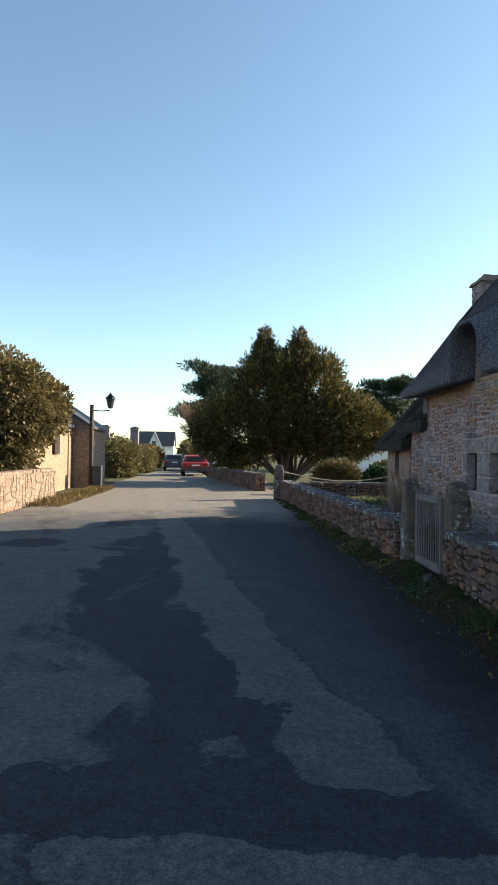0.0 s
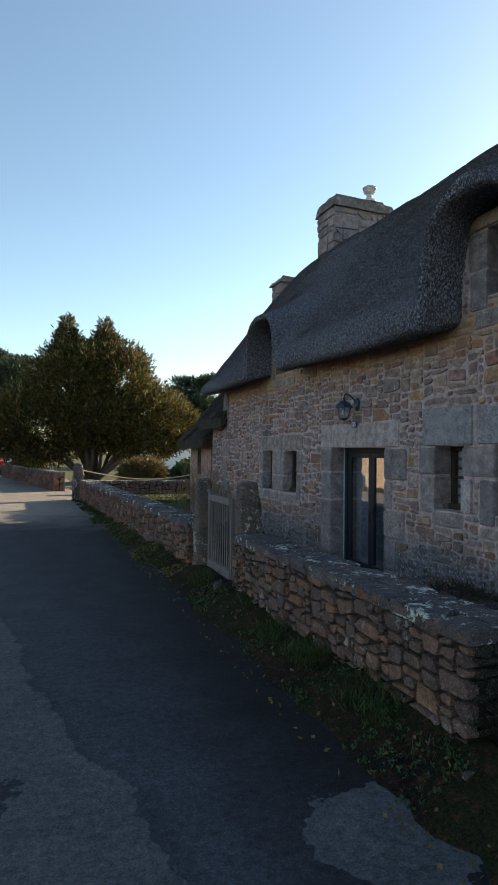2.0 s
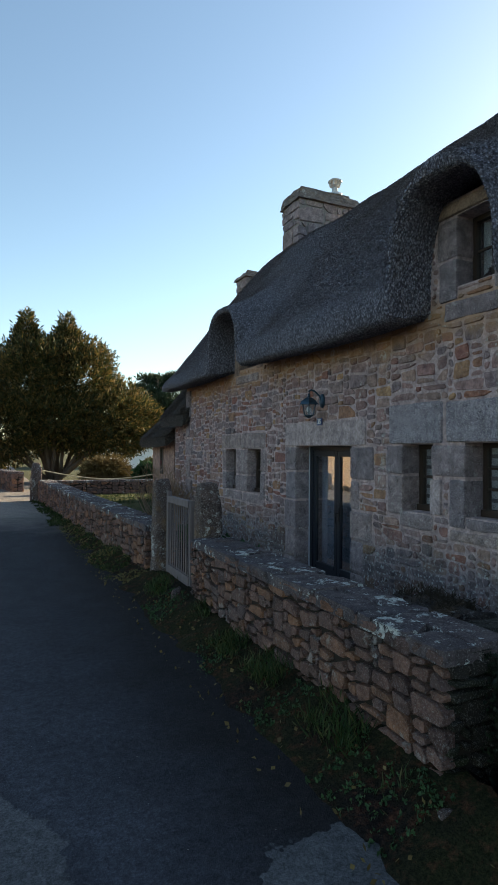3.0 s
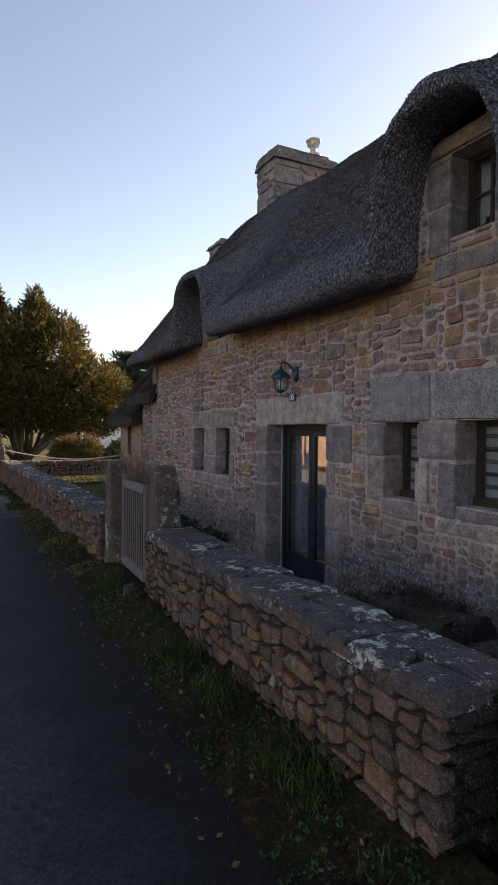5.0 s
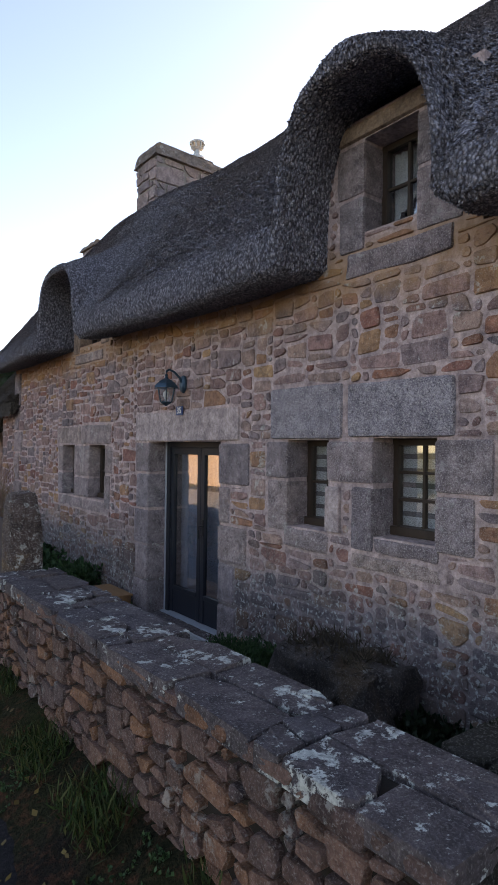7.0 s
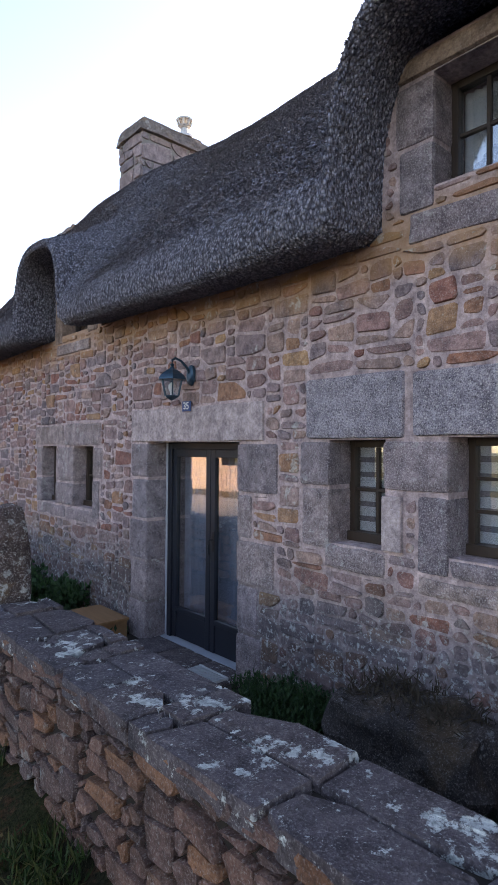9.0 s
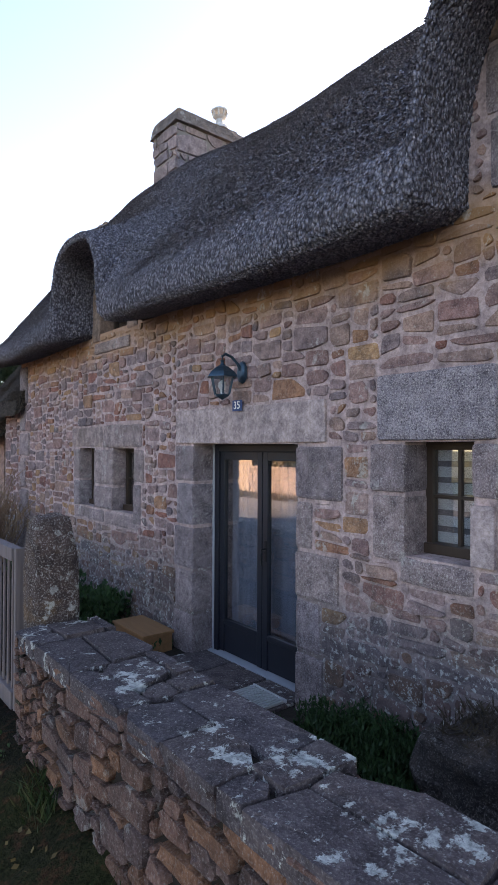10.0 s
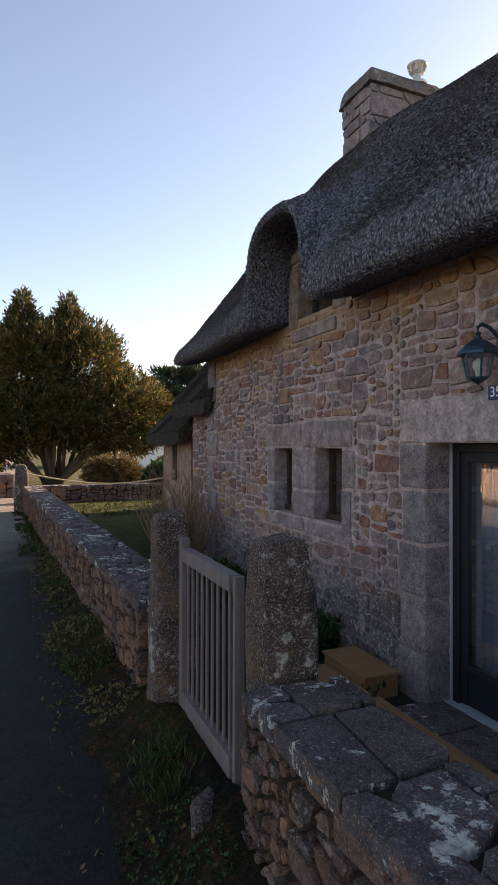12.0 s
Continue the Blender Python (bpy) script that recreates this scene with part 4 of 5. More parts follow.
# ---- chimneys ----
def chimney(label, x0, x1, y0, y1, z0, z1, seed, finial=False, crown=0.22):
    c = thing("chimney", label, "chimney", at=((x0 + x1) / 2, (y0 + y1) / 2, z0))
    under(part("shaft", box_bm((x0 + 0.02, y0 + 0.02, z0), (x1 - 0.02, y1 - 0.02, z1 - crown)), M_granite_joint), c)
    base = c.location
    for w, m in (((y1 - y0), Matrix.Translation(Vector((x0 + 0.02, y0, z0)) - base)),
                 ((x1 - x0), Matrix.Translation(Vector((x1, y0 + 0.02, z0)) - base) @ Matrix.Rotation(radians(90), 4, 'Z'))):
        lay_rubble(c, rubble_cells(w, z1 - crown - z0, 0.34, seed + int(w * 10), 0.6, 0.1), m, M_granite, 0.03, 0.022, lambda u, v: True, seed, lean=0.4)
    bm = box_bm((x0 - 0.05, y0 - 0.05, z1 - crown), (x1 + 0.05, y1 + 0.05, z1), 0.0)
    for v in bm.verts:
        if v.co.z > z1 - 0.01:
            v.co.x += 0.08 if v.co.x < (x0 + x1) / 2 else -0.08
            v.co.y += 0.10 if v.co.y < (y0 + y1) / 2 else -0.10
    bmesh.ops.bevel(bm, geom=[e for e in bm.edges if min(v.co.z for v in e.verts) > z1 - 0.01], offset=0.12, segments=4, affect='EDGES')
    bmesh.ops.subdivide_edges(bm, edges=bm.edges[:], cuts=3, use_grid_fill=True)
    for v in bm.verts:
        v.co += 0.03 * noise.noise_vector(v.co * 4) + 0.012 * noise.noise_vector(v.co * 13)
    under(part("crown", bm, M_crown, None, "mossy stone crown"), c)
    if finial:
        fx, fy = x0 + 1.05, y0 + 0.3
        under(part("pot_base", lathe_bm([(0.16, 0), (0.15, 0.05), (0.07, 0.08)], (fx, fy, z1 - 0.01), 12), M_fleuron, None, "pale mortar bed"), c)
        cowl = under(part("cowl", lathe_bm([(0.10, 0.05), (0.07, 0.10), (0.055, 0.18), (0.10, 0.20), (0.12, 0.22)], (fx, fy, z1), 12), M_fleuron, None, "pale chimney cowl"), c)
        for k in range(8):
            a = 2 * math.pi * k / 8
            part("strut", tube_bm([(fx + 0.105 * math.cos(a), fy + 0.105 * math.sin(a), z1 + 0.21), (fx + 0.135 * math.cos(a), fy + 0.135 * math.sin(a), z1 + 0.31)], 0.016, 5), M_fleuron, cowl)
        part("cap", lathe_bm([(0.15, 0.30), (0.155, 0.325), (0.10, 0.36), (0.02, 0.375)], (fx, fy, z1), 12), M_fleuron, cowl)
        under(part("smoke_hole", box_bm((x0 + 0.1, y0 - 0.012, z0 + 1.0), (x0 + 0.18, y0 + 0.03, z0 + 1.08), 0.01), M_dark), c)
    return c


chimney("broad granite chimney with a sloping crown and pale cowl", 2.08, 3.55, 3.46, 4.22, 5.0, 7.23, 31, True, 0.34)


# ---- wall lantern and number plate ----
def wall_lantern():
    x, y, z = -0.20, -0.97, 2.20
    l = thing("wall_lantern", "blue-green metal coach lantern on a curved wall bracket", "lantern", at=(0, y - 0.02, z))
    under(part("wall_plate", lathe_bm([(0.0, 0), (0.055, 0.0), (0.05, 0.02), (0.03, 0.03)], (0, 0, 0), 12), M_lantern), l)
    pl = [o for o in l.children if o.name.startswith("wall_plate")][0]
    pl.matrix_parent_inverse = Matrix.Identity(4)
    pl.matrix_local = Matrix.Translation((-0.02, 0, 0.06)) @ Matrix.Rotation(radians(-90), 4, 'Y') @ Matrix.Diagonal((1.6, 1, 1, 1))
    pts = [(-0.03, y - 0.02, z + 0.05), (-0.07, y - 0.02, z + 0.12), (-0.12, y - 0.01, z + 0.17), (-0.17, y, z + 0.19), (-0.20, y, z + 0.17), (x, y, z + 0.13)]
    under(part("bracket", tube_bm(pts, 0.011, 8), M_lantern), l)
    under(part("roof", lathe_bm([(0.125, -0.01), (0.12, 0.005), (0.10, 0.03), (0.055, 0.065), (0.025, 0.08), (0.012, 0.10), (0.02, 0.115), (0.0, 0.13)], (x, y, z + 0.02), 6), M_lantern, None, "patinated six-sided hood"), l)
    under(part("base", lathe_bm([(0.0, -0.03), (0.02, -0.02), (0.055, 0.0), (0.06, 0.012)], (x, y, z - 0.13), 6), M_lantern), l)
    g = under(part("glass", lathe_bm([(0.056, -0.118), (0.088, 0.02)], (x, y, z), 6), M_glass), l)
    g.visible_shadow = False
    for k in range(6):
        a = 2 * math.pi * k / 6
        c, s = math.cos(a), math.sin(a)
        under(part("rib", tube_bm([(x + 0.06 * c, y + 0.06 * s, z - 0.12), (x + 0.093 * c, y + 0.093 * s, z + 0.025)], 0.006, 6), M_lantern), l)
    under(part("bulb", lathe_bm([(0.012, -0.115), (0.015, -0.09), (0.03, -0.06), (0.028, -0.03), (0.008, -0.01)], (x, y, z), 10), M_white), l)


wall_lantern()
plate = thing("number_plate", "small blue enamel house number plate reading 35", "house number", at=(-0.03, -0.94, 1.985))
under(part("plate", box_bm((-0.038, -1.0, 1.965), (-0.028, -0.88, 2.05), 0.004), M_plate), plate)
fc = bpy.data.curves.new("digits", 'FONT')
fc.body, fc.size, fc.align_x, fc.align_y, fc.extrude = "35", 0.085, 'CENTER', 'CENTER', 0.001
tmp = new("digits", fc)
bpy.context.view_layer.update()
digits = new("digits", bpy.data.meshes.new_from_object(tmp.evaluated_get(bpy.context.evaluated_depsgraph_get())))
bpy.data.objects.remove(tmp)
digits.data.materials.clear()
digits.data.materials.append(M_white)
digits.parent = plate
digits.matrix_local = Matrix.Translation((-0.0095, 0.0, 0.022)) @ Matrix.Rotation(radians(-90), 4, 'Z') @ Matrix.Rotation(radians(90), 4, 'X')
tagged(digits, "white numerals 35")


# ---- low garden walls ----
def low_wall(name, label, length, width, height, m, seed, near, size=0.15, tall=0.5, ends=True, cap=0.36, mat=M_drystone, cap_mat=M_cap, end_mat=None, core_mat=M_dark_joint, depth=0.05, joint=0.016, cap_tall=0.6):
    """A dry stone wall: m puts its road face at local x = 0, running along local y."""
    w = thing(name, label, "wall", kind="structure")
    w.matrix_world = m
    bpy.context.view_layer.update()
    part("core", box_bm((0.045, 0.045, -0.15), (width - 0.045, length - 0.045, height - 0.02)), core_mat, w)
    lay_rubble(w, rubble_cells(length, height + 0.10, size, seed, tall, 0.06, loose=0.22), Matrix.Translation((0.055, 0, -0.1)), mat, depth, joint, near, seed, "rubble", 280, (0.88, 1.1), 0.16, 0.06, 0.955)
    inner = Matrix.Translation((width - 0.055, length, -0.1)) @ Matrix.Rotation(radians(180), 4, 'Z')
    lay_rubble(w, rubble_cells(length, height + 0.08, size * 1.4, seed + 1, tall), inner, mat, 0.05, 0.02, lambda u, v: False, seed)
    if ends:
        for k, e in ((2, Matrix.Translation((width, 0.055, -0.1)) @ Matrix.Rotation(radians(90), 4, 'Z')), (3, Matrix.Translation((0, length - 0.055, -0.1)) @ Matrix.Rotation(radians(-90), 4, 'Z'))):
            lay_rubble(w, rubble_cells(width, height + 0.10, size, seed + k, tall), e, end_mat or mat, 0.05, joint, lambda u, v: False, seed)
    top = Matrix.Translation((0.0, 0, height - 0.045)) @ Matrix.Rotation(radians(90), 4, 'Y')
    lay_rubble(w, rubble_cells(length, width, cap, seed + 4, cap_tall, 0.0, loose=0.09), top, cap_mat, 0.055, joint * 0.4, near, seed + 4, "coping", 160, (0.95, 1.08), 0.06, 0.04, 0.98)
    return w


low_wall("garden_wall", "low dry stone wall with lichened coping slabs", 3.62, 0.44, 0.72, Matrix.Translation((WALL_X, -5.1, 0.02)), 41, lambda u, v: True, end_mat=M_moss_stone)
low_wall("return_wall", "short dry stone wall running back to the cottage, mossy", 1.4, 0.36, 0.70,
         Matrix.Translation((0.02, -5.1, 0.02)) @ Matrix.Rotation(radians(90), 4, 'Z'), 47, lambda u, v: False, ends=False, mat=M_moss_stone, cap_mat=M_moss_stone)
W2_TURN = math.atan2(0.40, 12.3)
low_wall("lane_wall", "long low dry stone wall with upright coping along the lane", 12.2, 0.42, 0.64,
         Matrix.Translation((-1.90, 0.22, 0.03)) @ Matrix.Rotation(W2_TURN, 4, 'Z'), 53, lambda u, v: u < 4.2, 0.15, 0.6, cap=0.16, cap_tall=1.8)


# ---- gate ----
def stone_post(label, lo, hi, seed, round_top=0.08):
    bm = box_bm(lo, hi, 0.05)
    bmesh.ops.subdivide_edges(bm, edges=bm.edges[:], cuts=5, use_grid_fill=True)
    zc, h = lo[2], hi[2] - lo[2]
    cx, cy = (lo[0] + hi[0]) / 2, (lo[1] + hi[1]) / 2
    for v in bm.verts:
        t = (v.co.z - zc) / h
        k = 1.08 - 0.14 * t - (round_top * max(0, (t - 0.85) / 0.15) ** 2)
        v.co.x, v.co.y = cx + (v.co.x - cx) * k, cy + (v.co.y - cy) * k
        v.co += 0.035 * noise.noise_vector(v.co * 3.2 + Vector((seed, 0, 0))) + 0.014 * noise.noise_vector(v.co * 13)
    ob = part("gate_post", bm, M_post, None, smooth=True)
    return tagged(ob, label, "gate post", "gate posts")


stone_post("rough lichen-covered granite gate post beside the wooden gate", (-1.88, -0.18, -0.1), (-1.66, 0.03, 1.30), 3)
stone_post("broad lichen-covered granite gate post at the wall's end", (-1.74, -1.45, -0.1), (-1.50, -1.19, 1.31), 9, 0.2)


def wooden_gate():
    g = thing("garden_gate", "closed grey weathered oak picket gate", "gate", at=(-1.72, -0.65, 0.14))
    x, y0, y1 = -1.745, -1.12, -0.2
    def piece(name, a, b):
        under(part(name, box_bm(a, b, 0.005), M_gate), g)
    piece("stile", (x, y0, 0.16), (x + 0.05, y0 + 0.03, 1.10))
    piece("stile", (x, y1 - 0.07, 0.14), (x + 0.05, y1, 1.15))
    piece("top_rail", (x - 0.006, y0 + 0.06, 1.02), (x + 0.056, y1 - 0.07, 1.095))
    piece("bottom_rail", (x - 0.004, y0 + 0.06, 0.17), (x + 0.05, y1 - 0.07, 0.27))
    n = 9
    for k in range(n):
        y = y0 + 0.06 + (y1 - y0 - 0.13) * (k + 0.7) / (n + 0.4)
        piece("picket", (x + 0.016, y - 0.011, 0.27), (x + 0.030, y + 0.011, 1.02))


wooden_gate()


# ---- plants ----
def spray(points, normals, mat, name, parent, size, width, seed, count=5, droop=0.2, spread=0.8):
    """Many small leaves: at each point a spray of pointed blades."""
    r = random.Random(seed)
    v, f = [], []
    for p, nrm in zip(points, normals):
        for _ in range(count):
            d = (nrm + Vector((r.uniform(-1, 1), r.uniform(-1, 1), r.uniform(-1, 1) - droop)) * spread).normalized()
            s = d.cross(Vector((r.uniform(-1, 1), r.uniform(-1, 1), r.uniform(-1, 1)))).normalized() * width * r.uniform(0.6, 1.3)
            l = d * size * r.uniform(0.6, 1.4)
            b = len(v)
            o = p + Vector((r.uniform(-1, 1), r.uniform(-1, 1), r.uniform(-1, 1))) * size * 0.5
            v += [o, o + l * 0.45 + s, o + l, o + l * 0.45 - s]
            f.append((b, b + 1, b + 2, b + 3))
    return tagged(mesh_part(name, v, f, mat, parent), kind="stuff")


def crown_points(lobes, n, seed, inner=0.72, rough=0.16, cut=None):
    """Points near the skin of the union of ellipsoids (centre, radii)."""
    r = random.Random(seed)
    vol = [a[1][0] * a[1][1] + a[1][1] * a[1][2] for a in lobes]
    pts, nor = [], []
    tries = 0
    while len(pts) < n and tries < n * 12:
        tries += 1
        c, rad = r.choices(lobes, vol)[0]
        d = Vector((r.gauss(0, 1), r.gauss(0, 1), r.gauss(0, 1))).normalized()
        k = r.uniform(inner, 1.0) + rough * noise.noise(Vector(c) * 0.7 + d * 3.1)
        p = Vector(c) + Vector((d.x * rad[0], d.y * rad[1], d.z * rad[2])) * k
        if cut and cut(p):
            continue
        deep = False
        for c2, rad2 in lobes:
            q = p - Vector(c2)
            if (q.x / rad2[0]) ** 2 + (q.y / rad2[1]) ** 2 + (q.z / rad2[2]) ** 2 < (inner * 0.85) ** 2:
                deep = True
                break
        if deep:
            continue
        pts.append(p)
        nor.append(Vector((d.x / rad[0], d.y / rad[1], d.z / rad[2])).normalized())
    return pts, nor


def limb(a, b, r0, r1, bend=0.3, seed=0, n=7, sides=7):
    r = random.Random(seed)
    a, b = Vector(a), Vector(b)
    off = Vector((r.uniform(-1, 1), r.uniform(-1, 1), r.uniform(0, 1))) * bend
    pts = [a.lerp(b, t / n) + off * math.sin(math.pi * t / n) * (b - a).length * 0.3 for t in range(n + 1)]
    return tube_bm(pts, [r0 + (r1 - r0) * t / n for t in range(n + 1)], sides)


def join_bms(bms):
    out = bmesh.new()
    for b in bms:
        me = bpy.data.meshes.new("tmp")
        b.to_mesh(me)
        b.free()
        out.from_mesh(me)
        bpy.data.meshes.remove(me)
    return out


def leafy_tree(name, label, category, foot, lobes, mat, n, size, width, seed, trunks, count=5, inner=0.7, droop=0.0, group="", stem=0.16):
    t = thing(name, label, category, group, at=foot)
    bms = []
    r = random.Random(seed)
    for i in range(trunks):
        c, rad = lobes[i % len(lobes)]
        a = Vector(foot) + Vector((r.uniform(-0.35, 0.35), r.uniform(-0.35, 0.35), -0.1))
        b = Vector(c) + Vector((r.uniform(-0.6, 0.6) * rad[0], r.uniform(-0.6, 0.6) * rad[1], r.uniform(-0.2, 0.5) * rad[2]))
        bms.append(limb(a, b, stem * (1 + rad[0] / 5), 0.03, 0.5, seed + i))
    under(part("trunk", join_bms(bms), M_bark, None, smooth=True), t)
    p, q = crown_points(lobes, n, seed, inner)
    under(spray(p, q, mat, "crown", None, size, width, seed, count, droop), t)
    return t


# the broad evergreen beside the lane
TX, TY = -0.7, 24.0
lobes = [((TX - 2.6, TY, 2.9), (2.7, 2.4, 2.2)), ((TX + 2.4, TY - 0.2, 3.2), (2.9, 2.4, 2.2)), ((TX - 1.2, TY, 4.9), (2.3, 2.2, 2.4)), ((TX + 1.0, TY, 5.0), (2.3, 2.2, 2.5)),
         ((TX - 1.35, TY, 6.6), (0.8, 0.8, 1.5)), ((TX - 1.35, TY, 7.6), (0.4, 0.4, 1.0)), ((TX + 0.55, TY, 6.6), (0.9, 0.9, 1.5)), ((TX + 0.6, TY, 7.6), (0.45, 0.45, 1.0)), ((TX + 3.9, TY, 2.9), (1.9, 1.7, 1.4)), ((TX - 3.9, TY + 0.3, 2.6), (1.6, 1.5, 1.2)), ((TX - 0.4, TY, 5.9), (1.9, 1.8, 1.4)), ((TX, TY, 3.2), (3.0, 2.6, 1.5))]
leafy_tree("evergreen_tree", "broad dark evergreen tree with two pointed tops", "tree", (TX, TY, 0), lobes, M_yew, 30000, 0.22, 0.032, 61, 24, 5, 0.5, -0.5, stem=0.085)
# laurel over the wall at the lane's mouth
lobes = [((-11.5, 11.2, 3.0), (1.8, 1.8, 1.8)), ((-12.6, 10.6, 2.7), (1.8, 1.8, 1.9)), ((-12.0, 10.9, 1.7), (1.8, 1.5, 1.2)), ((-11.0, 11.9, 3.0), (1.5, 1.5, 1.25))]
leafy_tree("laurel_shrub", "tall bushy evergreen shrub lit by low sun behind a wall", "shrub", (-11.6, 11.0, 0), lobes, M_laurel, 11000, 0.14, 0.045, 67, 8, 5, 0.6, 0.2)


def pine(label, foot, height, spread, seed, group="pines"):
    t = thing("pine_tree", label, "tree", group, at=foot)
    r = random.Random(seed)
    top = Vector(foot) + Vector((r.uniform(-0.6, 0.6), 0, height * 0.92))
    bms, pts, nor = [limb(Vector(foot) - Vector((0, 0, 0.1)), top, 0.28, 0.06, 0.12, seed, 8, 8)], [], []
    for k in range(22):
        h = height * (0.46 + 0.085 * (k % 7) + r.uniform(-0.02, 0.02))
        a = r.uniform(0, 2 * math.pi)
        reach = spread * (1.15 - 0.6 * (h / height)) * r.uniform(0.5, 1.0)
        s = Vector(foot).lerp(top, h / height)
        e = s + Vector((math.cos(a) * reach, math.sin(a) * reach, reach * 0.25))
        bms.append(limb(s, e, 0.07, 0.02, 0.3, seed + k, 5, 5))
        p, q = crown_points([(e, (spread * 0.34, spread * 0.34, spread * 0.065)), (s.lerp(e, 0.65), (spread * 0.25, spread * 0.25, spread * 0.05))], 200, seed + k, 0.3)
        pts += p
        nor += q
    under(part("trunk", join_bms(bms), M_bark, None, smooth=True), t)
    under(spray(pts, nor, M_pine, "crown", None, 0.5, 0.05, seed, 5, -0.4, 0.9), t)


pine("tall dark pine with flat layered branches", (-4.6, 62, 0), 12.4, 5.5, 71)
pine("dark pine rising behind the thatched roofs", (12.5, 52, 0), 9.6, 4.6, 73)


def bare_tree(label, foot, height, seed, group="bare trees"):
    r = random.Random(seed)
    t = thing("bare_tree", label, "tree", group, at=foot)
    bms = []

    def grow(a, d, length, rad, depth):
        b = a + d * length
        bms.append(tube_bm([a, a.lerp(b, 0.5) + Vector((r.uniform(-0.1, 0.1), r.uniform(-0.1, 0.1), 0)) * length * 0.4, b], [rad, rad * 0.8, rad * 0.6], 4))
        if depth == 0:
            return
        for _ in range(r.choice((4, 5))):
            e = (d + Vector((r.uniform(-1, 1), r.uniform(-1, 1), r.uniform(-0.2, 0.7))) * 0.75).normalized()
            grow(a.lerp(b, r.uniform(0.5, 1.0)), e, length * r.uniform(0.55, 0.8), rad * 0.55, depth - 1)

    grow(Vector(foot), Vector((0, 0, 1)), height * 0.32, height * 0.026, 5)
    under(part("branch_work", join_bms(bms), M_twig, None), t)


bare_tree("leafless brown winter tree beyond the evergreen", (-6.2, 48, 0), 8.0, 81)


def hedge(name, label, lo, hi, mat, n, seed, size=0.16, width=0.045):
    c = ((lo[0] + hi[0]) / 2, (lo[1] + hi[1]) / 2, lo[2])
    t = thing(name, label, "shrub", "garden shrubs", at=c)
    rx, ry, rz = (hi[0] - lo[0]) / 2, (hi[1] - lo[1]) / 2, (hi[2] - lo[2])
    lob = [((c[0], c[1], lo[2] + rz * 0.5), (rx, ry, rz * 0.5)), ((c[0] + rx * 0.4, c[1] - ry * 0.3, lo[2] + rz * 0.4), (rx * 0.6, ry * 0.6, rz * 0.5)), ((c[0] - rx * 0.4, c[1] + ry * 0.3, lo[2] + rz * 0.45), (rx * 0.6, ry * 0.6, rz * 0.5))]
    p, q = crown_points(lob, n, seed, 0.5)
    under(spray(p, q, mat, "foliage", None, size, width, seed, 5), t)
    under(part("stem", join_bms([limb((c[0], c[1], lo[2] - 0.05), (c[0] + rx * s, c[1], lo[2] + rz * 0.6), 0.04, 0.01, 0.3, seed + i, 4, 5) for i, s in enumerate((-0.5, 0.0, 0.5))]), M_bark, None), t)


hedge("hedge", "rounded clipped hedge in sun beside the lane", (-12.6, 27.5, 0), (-9.6, 33.5, 2.6), M_hedge, 3500, 91)
hedge("hedge", "lower brownish hedge further down the lane", (-12.2, 37, 0), (-9.6, 44, 2.1), M_hedge, 2500, 92)
hedge("hedge", "dry brown hedge by the far houses", (-13.5, 50, 0), (-10.5, 58, 2.4), M_dry_leaf, 1800, 93, 0.25, 0.07)
hedge("shrub", "sunlit ochre shrub near the parked car", (-4.6, 26.5, 0), (-2.9, 29, 1.5), M_hedge, 2000, 94)
hedge("shrub", "low reddish shrub behind the rubble wall", (0.1, 19.2, 0), (2.3, 20.6, 1.25), M_dry_leaf, 1800, 95, 0.22, 0.02)
hedge("shrub", "leafy green shrub behind the rubble wall", (2.2, 17.6, 0), (3.3, 18.6, 1.0), M_herb, 1500, 96, 0.2, 0.06)
hedge("shrub", "low green garden shrub under the tree", (3.2, 20.4, 0), (5.2, 22.0, 1.3), M_hedge, 1600, 97)
hedge("shrub", "dark clipped shrub beside the small annex", (3.6, 15.6, 0), (5.2, 17.2, 1.8), M_yew, 1500, 98)
# never in view: added behind the annex so its shadow darkens the near lawn
hedge("hedge", "unseen dark hedge behind the small annex, added to shade the lawn", (2.4, 7.6, 0), (4.4, 13.0, 3.0), M_yew, 6000, 100)
hedge("shrub", "dark hedge under the far pine", (-9.0, 52, 0), (-6.4, 60, 3.0), M_hedge, 1500, 99, 0.25, 0.07)

